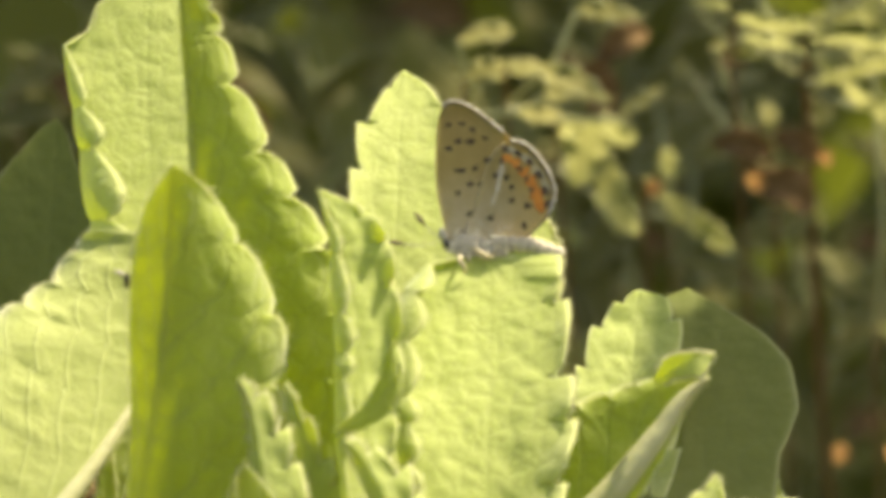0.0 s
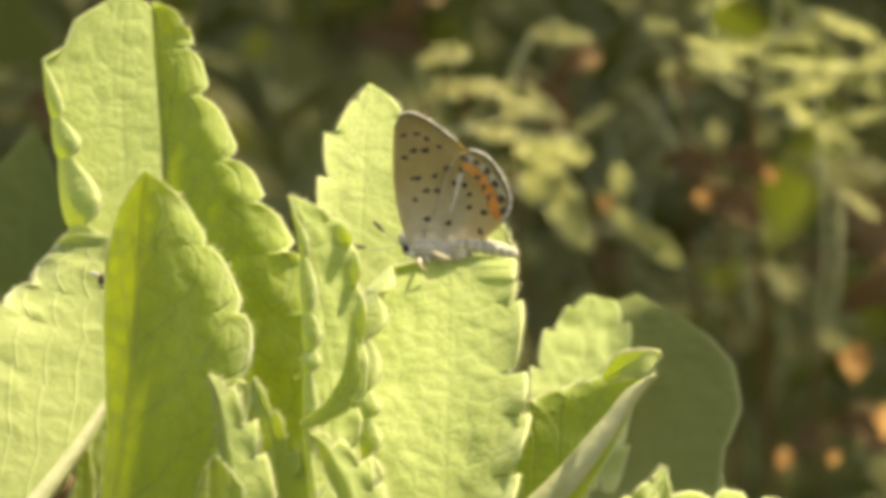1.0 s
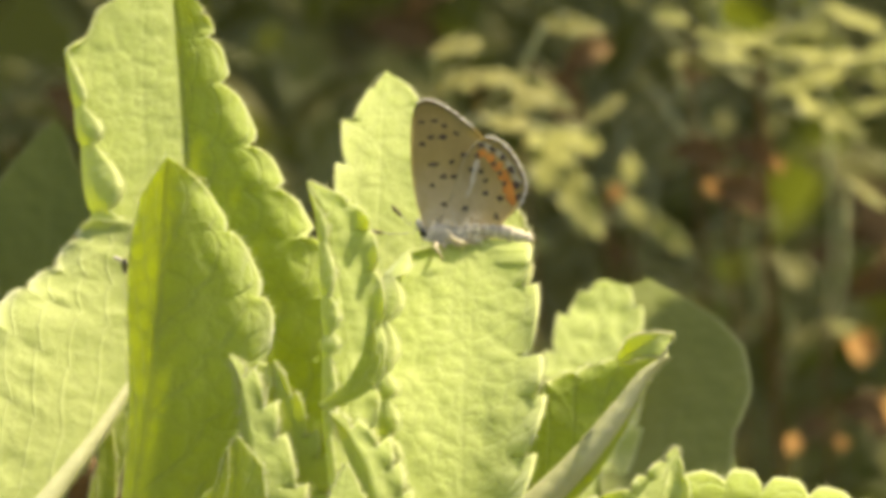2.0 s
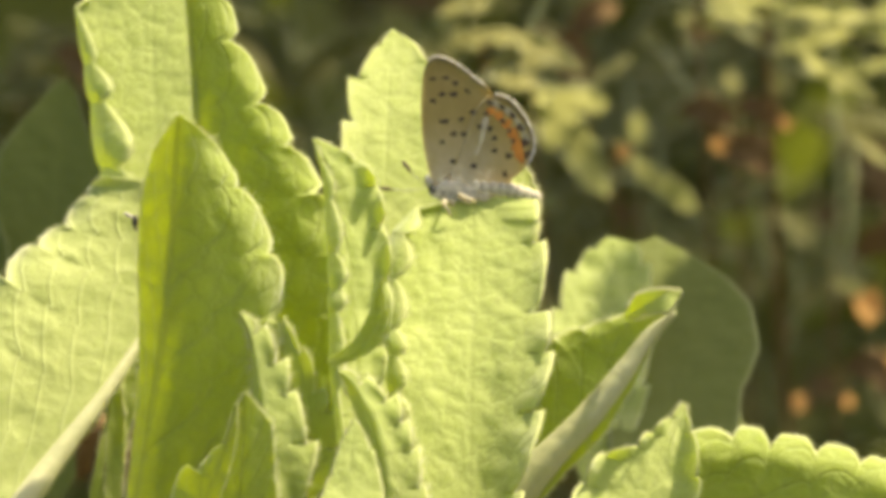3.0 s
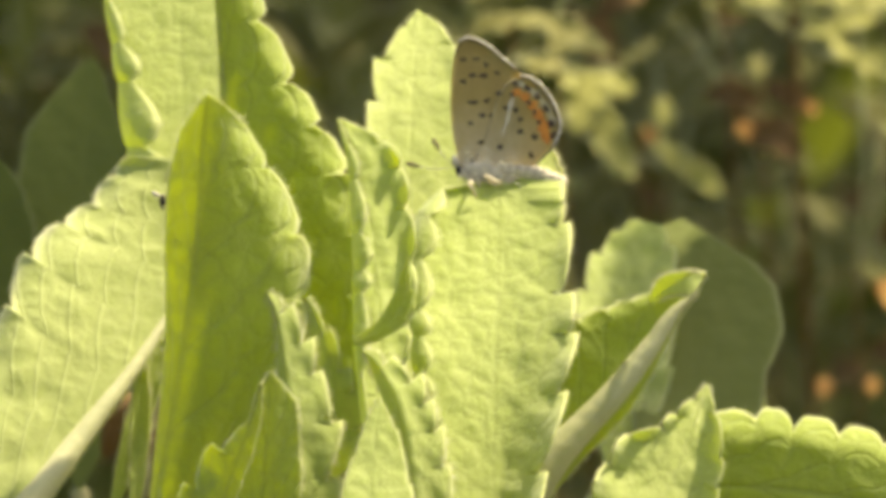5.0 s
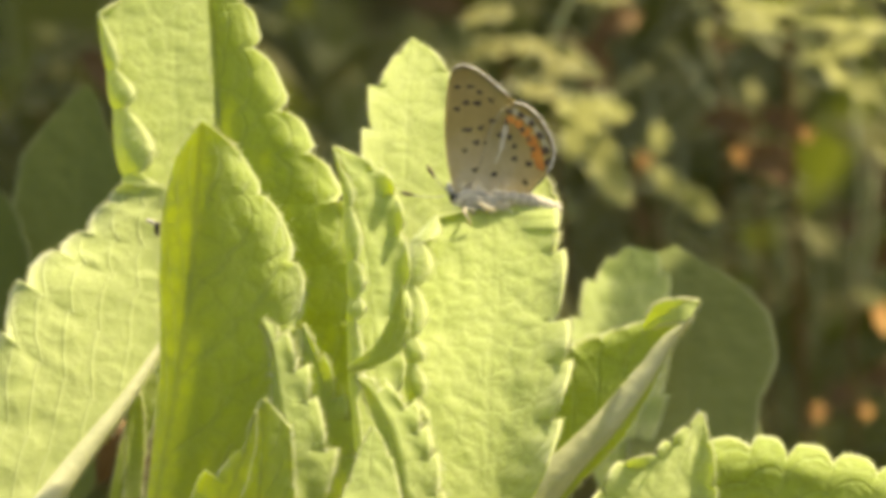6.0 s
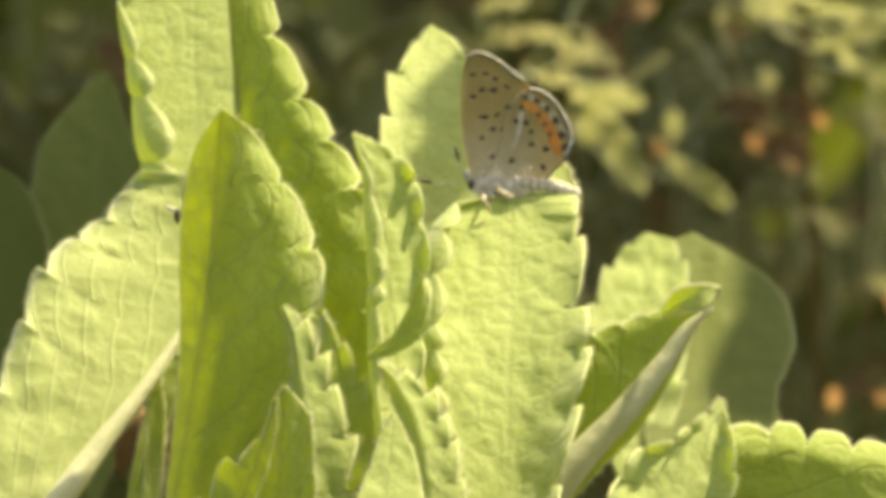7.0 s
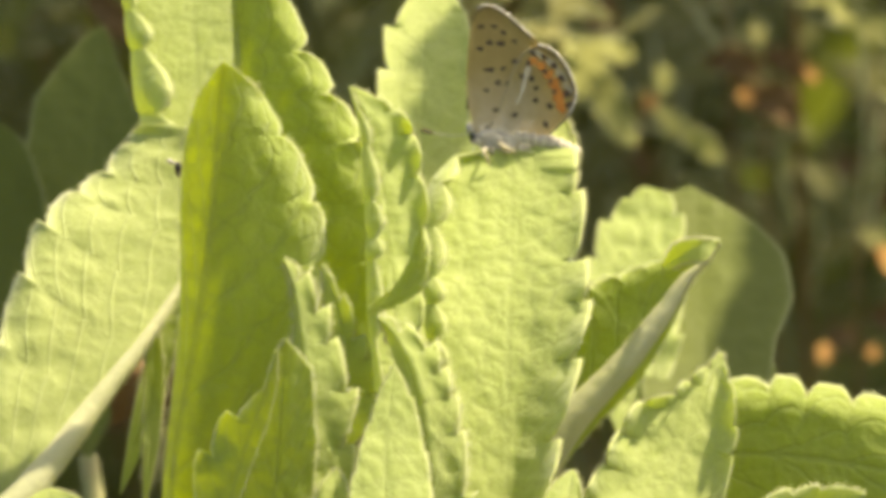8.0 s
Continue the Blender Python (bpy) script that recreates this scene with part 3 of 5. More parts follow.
lobed("B", [(-19.24, -28.16, 9), (-19.98, -7.98, 5), (-20.67, 7.06, 1), (-21.07, 17.03, -1.5), (-21.55, 24.49, -3), (-22.03, 29.05, -4)],
      half([(0.045, 0.31), (0.352, 0.41), (0.616, 0.35), (0.79, 0.3), (0.92, 0.3)], depth=0.05, lift=((-40, -40), (-40, -40)), zone=0.2),
      half([(0.255, 13.04), (0.424, 12.96), (0.519, 13.12), (0.614, 11.47), (0.689, 9.04), (0.756, 6.95), (0.853, 4.41), (0.923, 3.43), (0.962, 2.77), (0.992, 1.45)], depth=1.5, spike=0.15, nick=0.25, lift=((15, -8), (20, -12)), roll=-55, zone=1.6, even=0.3, bulge=0.3), material=LEAF_VEINED_SHADED, seed=6, label="upright leaf with scalloped margin, glowing against the sun")
lobed("K", [(-7.06, -24.94, -24), (-7.02, -7.86, -14), (-7.44, -0.45, -10), (-8.45, 5.52, -7), (-9.56, 10.01, -4.5), (-10.82, 12.27, -3)],
      half([(0.401, 1.93, 2.4), (0.586, 1.89, 3.2), (0.639, 1.63, 3.4), (0.728, 1.38, 3.2), (0.853, 0.8, 2.4), (0.947, 0.52, 1)], flap=112, lift=((5, 10), (5, 10)), zone=0.7),
      half([(0.399, 2.32), (0.503, 2.93), (0.644, 3.68), (0.763, 3.85), (0.858, 4.0), (0.912, 3.02)], depth=0.8, spike=0.1, lift=((0, -12), (0, -12)), roll=95, zone=1.2, even=0.05), seed=8, pucker=0.2, ruffle=0.8)
lobed("M", [(2.87, -28.14, -13), (2.88, -20.28, -10), (3.09, -7.92, -4), (3.31, 1.05, 2), (3.32, 7.24, 6)],
      half([(0.07, 4.45, 2.4), (0.222, 4.81, 2.4), (0.366, 5.73, 3.2), (0.439, 6.57, 3.6), (0.511, 6.93, 3.4), (0.598, 7.2, 3.8), (0.664, 7.37, 3.8), (0.793, 7.5, 4.4), (0.903, 6.93, 5.0), (0.97, 5.03, 1.4)], flap=115, lift=((0, 12), (0, 5)), zone=0.8),
      half([(0.068, 3.61), (0.262, 4.95), (0.461, 6.64), (0.609, 7.45), (0.71, 7.02), (0.878, 6.71), (0.992, 5.82)], depth=1.5, spike=0.75, lift=((0, 55), (0, 4)), bend_at=0.78, roll=40, zone=1.7, even=0.1, blunt=0.25), seed=11, pucker=0.16, label="broad upright leaf on which the butterfly sits")
lobed("D", [(-41.99, -26.57, -6), (-37.61, -21.3, -3), (-33.23, -15.36, 1), (-29.7, -10.74, 4), (-26.86, -6.49, 7), (-24.15, -1.46, 10), (-22.67, 3.08, 12), (-21.85, 9.16, 14)],
      half([(0.028, 4.31), (0.135, 8.38), (0.309, 10.84), (0.451, 12.77), (0.586, 14.31), (0.718, 12.95), (0.821, 11.17), (0.928, 9.73), (0.977, 8.03), (0.985, 2.18)], depth=1.2, spike=0.25, nick=0.4, lift=((-6, 2), (0, 0)), roll=-45, zone=1.4, bulge=0.2),
      half([(0.184, 1.24), (0.374, 0.79), (0.482, 0.73), (0.604, 0.65), (0.738, 1.13), (0.846, 0.95)], depth=0.1, lift=((-10, -20), (-10, -10))), material=LEAF_UNDER, pucker=0.16, seed=14, rib_size=1.9, rib_power=1.7, rib_up=-0.2, label="broad leaf showing its veined underside and thick pale midrib")
lobed("C", [(-26.89, -28.28, -7), (-26.4, -20.3, -9), (-25.13, -12.84, -10.5), (-23.75, -3.91, -12.5), (-22.81, 5.48, -15), (-22.39, 10.9, -16.5), (-22.06, 14.33, -18)],
      half([(0.068, 0.68), (0.207, 0.72), (0.359, 1.17), (0.474, 1.56), (0.706, 2.77), (0.823, 2.87), (0.925, 2.0)], depth=0.1, lift=((-30, -40), (-30, -40)), roll=-20, zone=0.6),
      half([(0.142, 8.53), (0.351, 9.03), (0.469, 10.05), (0.601, 10.61), (0.728, 9.9), (0.855, 6.63), (0.965, 2.7)], depth=1.3, spike=0.25, nick=0.3, lift=((34, -33), (4, -28)), roll=-42, zone=1.7, even=0.6, bulge=0.2), material=LEAF_VEINED_SHADED, pucker=0.14, hairs=0.9, seed=17, label="pointed leaf folded along its midrib, half in shade")
lobed("T", [(-16.42, -27.98, -20), (-15.83, -20.11, -20), (-15.24, -12.73, -20), (-15.54, -7.82, -20), (-16.13, -4.62, -20), (-16.77, -3.0, -20)],
      half([(0.115, 0.71), (0.311, 0.74), (0.526, 0.82), (0.725, 0.54), (0.881, 0.15)], depth=0.1, lift=((-25, -30), (-25, -30)), zone=0.5),
      half([(0.157, 6.61), (0.357, 5.43), (0.546, 5.26), (0.701, 3.41), (0.806, 2.99), (0.918, 1.65)], depth=1.6, spike=0.8, lift=((46, -38), (44, -38)), bend_at=0.6, roll=24, zone=1.4, even=0.1, bulge=0.2), pucker=0.2, hairs=0.7, seed=19)
lobed("TB", [(-11.84, -28.19, -11), (-11.34, -20.25, -11.5), (-10.98, -13.8, -12.5), (-11.67, -7.86, -13.5), (-13.29, -3.51, -14)],
      half([(0.212, 2.57), (0.621, 2.43), (0.833, 1.57)], depth=0.3, lift=((0, 0), (0, 0))),
      half([(0.145, 2.5), (0.346, 1.3), (0.529, 3.35), (0.651, 2.57), (0.725, 1.87), (0.865, 0.92)], depth=1.3, spike=0.7, lift=((10, 20), (10, 10)), roll=40, zone=1.2), pucker=0.2, seed=20)
lobed("S", [(-4.62, -27.95, -21), (-4.52, -20.09, -21), (-5.11, -14.69, -21), (-6.29, -10.86, -21), (-7.37, -8.89, -21), (-8.45, -7.96, -21)],
      half([(0.139, 1.16), (0.377, 0.98), (0.594, 0.96), (0.771, 0.97), (0.903, 0.76)], depth=0.1, lift=((-25, -30), (-25, -30)), zone=0.5),
      half([(0.215, 4.78), (0.451, 3.94), (0.591, 3.72), (0.699, 3.38), (0.795, 3.22), (0.896, 1.56)], depth=1.3, spike=0.8, lift=((46, -38), (42, -38)), bend_at=0.6, roll=24, zone=1.3, even=0.1, bulge=0.2), pucker=0.2, hairs=0.7, seed=21)
lobed("P", [(-22.09, -27.69, -32), (-20.04, -19.9, -32.5), (-18.28, -14.78, -33.5), (-17.1, -10.74, -34)],
      half([(0.115, 3.93), (0.402, 4.18), (0.618, 2.95), (0.788, 0.14)], depth=1.8, spike=0.7, lift=((5, 10), (5, 10)), roll=-60, zone=0.7),
      half([(0.18, 0.7), (0.504, 1.05), (0.681, 1.09), (0.875, 0.73)], depth=0.2, lift=((0, -10), (0, -10))), material=LEAF_VEINED_SHADED, hairs=0.25, seed=23, pucker=0.15)
lobed("PB", [(-17.85, -27.9, -23), (-17.11, -20.05, -23.5), (-16.45, -9.74, -25)],
      half([(0.194, 4.28), (0.447, 2.72), (0.726, 1.48), (0.888, 1.01)], depth=0.4, lift=((0, -5), (0, -5))),
      half([(0.235, 3.53), (0.579, 3.25), (0.873, 2.44)], depth=0.3, lift=((0, -20), (0, -20))), material=LEAF_VEINED_SHADED, seed=24, pucker=0.15, hairs=0.4)
lobed("J", [(-7.87, -27.63, -34.5), (-7.7, -19.94, -30), (-7.04, -12.08, -26)],
      half([(0.15, 3.45), (0.394, 2.86), (0.669, 1.87), (0.902, 0.75)], depth=0.4, spike=0.4, lift=((5, 5), (5, 5))),
      half([(0.22, 4.46), (0.539, 3.57), (0.833, 1.96)], depth=0.4, lift=((5, 0), (5, 0))), hairs=0.3, seed=25)
lobed("CR", [(-9.32, -7.35, -16.4), (-6.61, -6.16, -16.35), (-5.03, -3.9, -16.25), (-4.64, 0.05, -16.1)],
      half([(0.239, 1.0), (0.596, 1.19), (0.85, 0.64)], depth=0.1, lift=((0, 0), (0, 0)), zone=0.4),
      half([(0.21, 0.68), (0.479, 1.16), (0.708, 0.62)], depth=0.8, spike=0.8, lift=((0, 5), (0, 5)), zone=0.4), material=LEAF_VEINED_SHADED, hairs=0, pucker=0.03, ruffle=0.05, seed=26, label="small curled leaf turned away from the sun")
lobed("F", [(4.81, -22.98, 1.6), (8.06, -17.98, 1.9), (13.83, -11.72, 2.2), (17.09, -7.57, 2.5), (19.34, -4.46, 2.6), (21.19, -2.96, 2.4)],
      half([(0.349, 3.86), (0.666, 7.01), (0.756, 5.57), (0.84, 4.08), (0.905, 2.02)], depth=0.5, spike=0.3, lift=((0, 2), (0, 2)), roll=-30, zone=0.5),
      half([(0.088, 1.8), (0.331, 2.15), (0.551, 2.11), (0.753, 1.22), (0.913, 0.46)], depth=0.2, lift=((-20, -30), (-20, -30)), zone=0.5), material=LEAF_VEINED_SHADED, pucker=0.08, ruffle=0.1, seed=27, rib_size=1.9, rib_power=0.75, rib_up=0.3, label="narrow leaf leaning out, its grey midrib towards the light")
lobed("FT", [(16.83, -3.56, 2), (18.3, -2.55, 0), (19.68, -1.85, -1), (21.63, -1.3, -1)],
      half([(0.337, 1.25), (0.528, 1.0), (0.768, 0.53)], depth=0.2, lift=((20, 30), (0, 0)), zone=0.4),
      half([(0.257, 0.64), (0.701, 1.51), (0.841, 0.97)], depth=0.3, lift=((40, 40), (20, 20)), zone=0.4), hairs=0.4, seed=28)
lobed("G", [(15.13, -28.14, -13), (18.17, -20.31, -8.5), (20.3, -14.88, -6), (21.78, -11.01, -4)],
      half([(0.005, 7.35), (0.289, 6.61), (0.466, 6.28), (0.634, 5.62), (0.718, 3.02), (0.808, 2.36), (0.907, 1.02)], depth=1.0, spike=0.4, lift=((5, 5), (5, 5)), roll=75, zone=1.3, bulge=0.1),
      half([(0.272, 4.99), (0.548, 4.31), (0.693, 3.71), (0.871, 1.93)], depth=0.6, spike=0.5, lift=((5, 15), (5, 15)), roll=75, zone=2.2, even=0.9), seed=29, pucker=0.16)
# sunlit end of the rounded leaf, added as a separate paler blade
lobed("QA", [(15.47, -24.4, 76), (15.59, -8.52, 85.5), (16.6, 3.72, 93.5)],
      half([(0.466, 5.27), (0.74, 5.22), (0.871, 4.14), (0.948, 2.16)], depth=1.3, spike=0.75, lift=((8, 8), (8, 8))),
      half([(0.492, 4.88), (0.77, 5.06), (0.91, 4.2), (0.992, 2.4)], depth=1.3, spike=0.75, lift=((8, 8), (8, 8))), pucker=0.3, seed=57, hairs=0, label="sunlit toothed end of the rounded leaf behind, as a blade of its own")
lobed("QB", [(27.18, -24.56, 84), (26.9, -18.16, 86), (26.4, -10.04, 88)],
      half([(0.381, 3.86), (0.748, 2.94), (0.935, 1.89)], depth=0.4, lift=((5, 5), (5, 5))),
      half([(0.356, 3.1), (0.721, 2.74), (0.933, 1.77)], depth=0.4, lift=((5, 5), (5, 5))), seed=58, hairs=0)
lobed("H", [(13.85, -21.53, 4.5), (23.37, -20.11, 3.6), (30.87, -20.6, 2.8), (39.27, -22.09, 2), (55.8, -27.2, 0)],
      half([(0.129, 5.63), (0.279, 7.3), (0.351, 6.87), (0.442, 6.59), (0.528, 6.21), (0.618, 5.72), (0.721, 5.09), (0.836, 3.73)], depth=1.6, spike=0.1, nick=0.3, lift=((0, -4), (0, -4)), roll=-62, zone=1.2, even=0.5, bulge=0.25),
      half([(0.139, 7.15), (0.427, 8.84), (0.679, 6.79), (0.881, 3.54)], depth=0.3, lift=((2, 3), (2, 3))), material=LEAF_VEINED_SHADED, pucker=0.12, seed=31, label="leaf reaching out sideways with a scalloped upper margin")

leaf("V", (5, -12, -6), (6.6, 2, 4), (7.8, 9.9, 9), 2.0, 2.2, fold=(10, 10), teeth=5, amp=0.15, roll=(20, 40), ruffle=0.3, seed=12)
leaf("X", (-31.5, -24, 12), (-28.6, -13, 13), (-26.3, -5, 15), 0.9, 1.5, peak=0.5, fold=(10, 10), teeth=3, amp=0.1, roll=(30, 30), ruffle=0.3, seed=15)
leaf("W", (-29.5, -26, 11), (-28.6, -15, 12), (-28.9, -7, 13), 0.8, 0.9, peak=0.5, fold=(10, 10), teeth=3, amp=0.1, roll=(30, 30), ruffle=0.3, seed=16)

# low leaves at the foot of the view
leaf("L", (-36, -44, -14), (-36.5, -33, -11), (-37.5, -23.2, -6), 5.0, 5.2, peak=0.55, fold=(8, 8), teeth=6, amp=0.14, roll=(50, 50), ruffle=0.5, blunt=0.6, seed=51)
leaf("O", (-44, -40, -4), (-43, -28, -4), (-41.8, -18.8, -3), 1.6, 1.8, peak=0.5, fold=(8, 8), teeth=4, amp=0.12, roll=(30, 30), ruffle=0.4, seed=52)
leaf("U", (6, -46, -30), (7, -33, -25), (8.6, -21.2, -18), 4.6, 3.0, peak=0.5, fold=(8, 15), teeth=6, amp=0.16, roll=(70, 60), ruffle=0.6, seed=53)
leaf("I", (16, -32, -18), (25, -26.5, -18), (34, -23.2, -18), 2.4, 4.5, peak=0.5, fold=(8, 0), teeth=6, amp=0.16, roll=(-40, 30), ruffle=0.5, seed=54)
leaf("E", (-11, -40, -36), (-12.2, -30, -30), (-12.0, -21.0, -26), 3.0, 3.0, peak=0.5, fold=(20, 20), teeth=5, amp=0.2, roll=(60, 60), ruffle=0.7, seed=55)

neighbour = thing("rounded_plant", at(10, -60, 90), "green plant with rounded leaves, partly shaded, behind the sunny herb", "plant")
plant, ROOT = neighbour, neighbour.location.copy()
lobed("Q", [(23.79, -28.7, 66), (22.49, -13.83, 82), (21.02, 3.85, 100)],
      half([(0.316, 6.64), (0.639, 6.24), (0.881, 4.84), (0.983, 2.23)], depth=0.2, lift=((4, 4), (4, 4))),
      half([(0.187, 3.6), (0.533, 6.87), (0.658, 8.93), (0.788, 8.46), (0.878, 6.01), (0.97, 1.69)], depth=0.25, spike=0.2, lift=((4, 4), (4, 4))), material=LEAF_REAR_SHADED, hairs=0, seed=33, label="rounded leaf half in the shade")
lobed("Z", [(-36.85, -22.36, 112), (-36.68, 2.25, 116), (-35.78, 19.4, 119)],
      half([(0.326, 8.27), (0.608, 7.17), (0.823, 6.2), (0.913, 3.69), (0.98, 1.32)], depth=0.15, lift=((5, 5), (5, 5))),
      half([(0.327, 7.61), (0.596, 6.57), (0.793, 4.33), (0.902, 2.07), (0.972, 0.9)], depth=0.15, lift=((5, 5), (5, 5))), material=LEAF_DEEP_SHADED, hairs=0, seed=35)
leaf("Y", (-46, -20, 110), (-46, 0, 110), (-46, 10, 110), 5.0, 5.0, LEAF_DEEP_SHADED, hairs=0, peak=0.5, fold=(5, 5), teeth=3, amp=0.03,
     roll=(10, 10), ruffle=0.3, seed=36)
for key in "QZY":
    b = LEAVES[key][1]
    low = Vector((0, 0, -ROOT.z - 0.01))
    v, f = tube([np.array(low + (b - low) * k) for k in (0, 0.35, 0.7, 1.0)], [0.002, 0.0018, 0.0015, 0.001], 8)
    part("stalk", mesh_of("stalk", v, f, STEM), neighbour)

# ---- background weeds ----


def weed(count, seed, size, material, label, category, place, spread, lean=0.6, width=0.16, group="weeds behind the plant"):
    """A tuft of narrow leaves spreading from one crown."""
    rng = random.Random(seed)
    top = thing("weed", place, label, category, group)
    for i in range(count):
        az = rng.uniform(0, 6.283)
        out = rng.uniform(0.25, 1.0) * lean
        l = size * rng.uniform(0.6, 1.1)
        b = (rng.uniform(-3, 3) * spread, rng.uniform(0, 20) * spread, rng.uniform(-3, 3) * spread)
        tip = (b[0] + math.cos(az) * out * l, b[1] + l * rng.uniform(0.35, 0.9), b[2] + math.sin(az) * out * l * 0.7)
        mid = (b[0] * 0.5 + tip[0] * 0.42, b[1] * 0.4 + tip[1] * 0.62, b[2] * 0.5 + tip[2] * 0.42)
        wd = l * width * rng.uniform(0.6, 1.2)
        v, f, uv, _, _, _ = leaf_blade(b, mid, tip, wd, wd, peak=0.5, turn=(rng.uniform(-60, 60), rng.uniform(-60, 60)), fold=(12, 12),
                                    roll=(15, 15), teeth=3, amp=0.05, ruffle=0.8, blunt=0.9, thick=0.4, seed=seed * 50 + i, cross=4)
        part("leaf", mesh_of("weed_leaf", v, f, material, uv), top, m=Matrix.Translation(hand(b)))
    return top


rw = random.Random(4)
for i in range(64):
    w = rw.uniform(430, 950)
    k = 1 + w / 1200
    p = at(rw.uniform(-50, 55) * k, rw.uniform(-38, 28) * k, w)
    weed(10, 100 + i, rw.uniform(7, 15) * k, WEED if rw.random() < 0.97 else WEED_SUNLIT, "green weed with narrow leaves, out of focus in broken shade", "weed", p, 1.0, 1.1)


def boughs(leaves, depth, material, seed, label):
    """A weed added leaf by leaf over the light and dim patches seen from the camera: from, to and half width, in mm at
    the perch, carried back in proportion to the depth.
    """
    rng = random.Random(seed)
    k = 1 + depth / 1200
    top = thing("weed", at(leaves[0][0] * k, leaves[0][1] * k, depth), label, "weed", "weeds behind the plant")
    low = top.location.copy()
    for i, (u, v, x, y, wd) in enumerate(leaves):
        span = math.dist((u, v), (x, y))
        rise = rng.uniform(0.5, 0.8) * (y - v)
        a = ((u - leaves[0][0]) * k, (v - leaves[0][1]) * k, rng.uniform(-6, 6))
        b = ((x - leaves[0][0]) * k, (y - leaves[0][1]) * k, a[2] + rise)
        c = ((a[0] + b[0]) / 2 + rng.uniform(-0.1, 0.1) * span, (a[1] + b[1]) / 2 + rng.uniform(-0.1, 0.1) * span, (a[2] + b[2]) / 2)
        steep = 42 if abs(y - v) < abs(x - u) else 0
        tilt = math.copysign(steep, x - u) + rng.uniform(-12, 12)
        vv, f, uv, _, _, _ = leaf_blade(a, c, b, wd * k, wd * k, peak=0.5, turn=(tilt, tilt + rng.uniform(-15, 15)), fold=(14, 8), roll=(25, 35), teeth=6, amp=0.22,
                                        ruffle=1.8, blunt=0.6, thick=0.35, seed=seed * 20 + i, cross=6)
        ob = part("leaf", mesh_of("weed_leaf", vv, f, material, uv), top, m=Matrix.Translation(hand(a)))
        if i:
            root = hand(a)
            vv, f = tube([root, root * 0.5 + np.array((0.001, 0.006, -0.004)), np.array((0.0, 0.01, -0.006))], [0.0003, 0.0003, 0.0004], 6)
            part("stalk", mesh_of("weed_stalk", vv, f, WEED), top)
    vv, f = tube([(0.0, 0.0, 0.0), (0.0, 0.01, -0.006), (0.004, 0.1, -0.06), (0.02, 0.3, -low.z * 0.7), (0.03, 0.45, -low.z - 0.02)], [0.0002, 0.00025, 0.0003, 0.0004, 0.0006], 6)
    part("stem", mesh_of("weed_stem", vv, f, DRY_DARK), top)


# leaves laid along the lines of sight, with sunlight and shade in their tones
LIT = "weed with broad leaves coloured in a sunlit tone, out of focus"
DIM = "weed with ragged leaves coloured in a half-lit to shaded tone, out of focus"
boughs([(8.6, 15.8, 15.3, 15.1, 2.2), (9.6, 11.3, 11.6, 16.8, 2.0), (10.8, 14.6, 15.2, 7.2, 1.5), (11.6, 10.3, 15.1, 7.0, 1.3)], 322, WEED_SUNLIT, 40, LIT)
boughs([(4.3, 21.1, 13.1, 18.1, 1.5), (5.3, 17.3, 9.1, 16.6, 1.3), (13.6, 16.8, 17.4, 19.6, 0.8), (10.3, 25.8, 15.8, 25.1, 1.0)], 300, WEED_HALF_LIT, 41, LIT)
boughs([(29.7, 22.1, 38.4, 15.3, 1.2), (32.8, 22.4, 36.0, 20.6, 1.0), (31.4, 29.6, 38.0, 20.6, 0.8), (29.6, 25.1, 35.8, 24.6, 0.9)], 325, WEED_SUNLIT, 42, LIT)
boughs([(15.8, 11.8, 23.1, 5.7, 1.1), (19.8, 8.9, 22.9, 5.7, 1.1), (17.8, 14.2, 17.9, 11.6, 1.0)], 340, WEED_SUNLIT, 43, LIT)
boughs([(26.9, 11.8, 30.6, 7.5, 0.7), (25.7, 17.9, 26.5, 15.8, 0.9), (29.7, 18.1, 30.9, 15.9, 1.0), (21.3, 22.6, 28.1, 23.1, 1.1), (18.8, 21.8, 19.3, 20.1, 0.9)], 350, WEED_HALF_LIT, 44, DIM)
boughs([(35.2, -0.5, 37.9, -1.4, 0.9), (34.8, 21.0, 36.8, 24.0, 0.8), (37.0, 12.0, 40.5, 9.5, 0.7)], 330, WEED_HALF_LIT, 45, LIT)
boughs([(18.3, 4.5, 27.3, 1.1, 1.5), (23.3, 5.5, 30.8, 9.6, 1.7), (16.8, 17.6, 25.8, 20.1, 2.0), (19.8, 12.6, 27.3, 19.1, 1.8)], 440, WEED, 46, DIM)
boughs([(30.8, -4.0, 38.8, 3.0, 1.3), (31.8, 1.1, 39.2, 0.1, 1.1), (28.3, 5.5, 34.8, 1.1, 1.5)], 440, WEED, 47, DIM)
boughs([(-37.2, 19.1, -31.7, 21.1, 1.5), (-38.7, 15.6, -33.2, 17.6, 1.2)], 440, WEED, 48, DIM)
boughs([(23.3, 25.1, 30.8, 24.1, 1.1), (34.8, 27.6, 40.3, 25.1, 0.9), (25.8, 28.6, 31.8, 29.6, 0.9), (19.8, 26.6, 22.8, 25.6, 1.0), (37.8, 23.1, 40.8, 20.1, 0.8)], 315, WEED_SUNLIT, 50, LIT)
boughs([(29.3, 23.2, 38.3, 22.5, 0.8), (29.8, 19.7, 37.3, 21.9, 0.8), (38.3, 22.7, 42.8, 25.2, 1.1), (23.8, 23.5, 29.3, 22.2, 0.7), (24.8, 27.7, 27.3, 28.9, 0.9), (33.3, 17.7, 41.3, 19.2, 0.7)], 310, WEED_SUNLIT, 52, LIT)
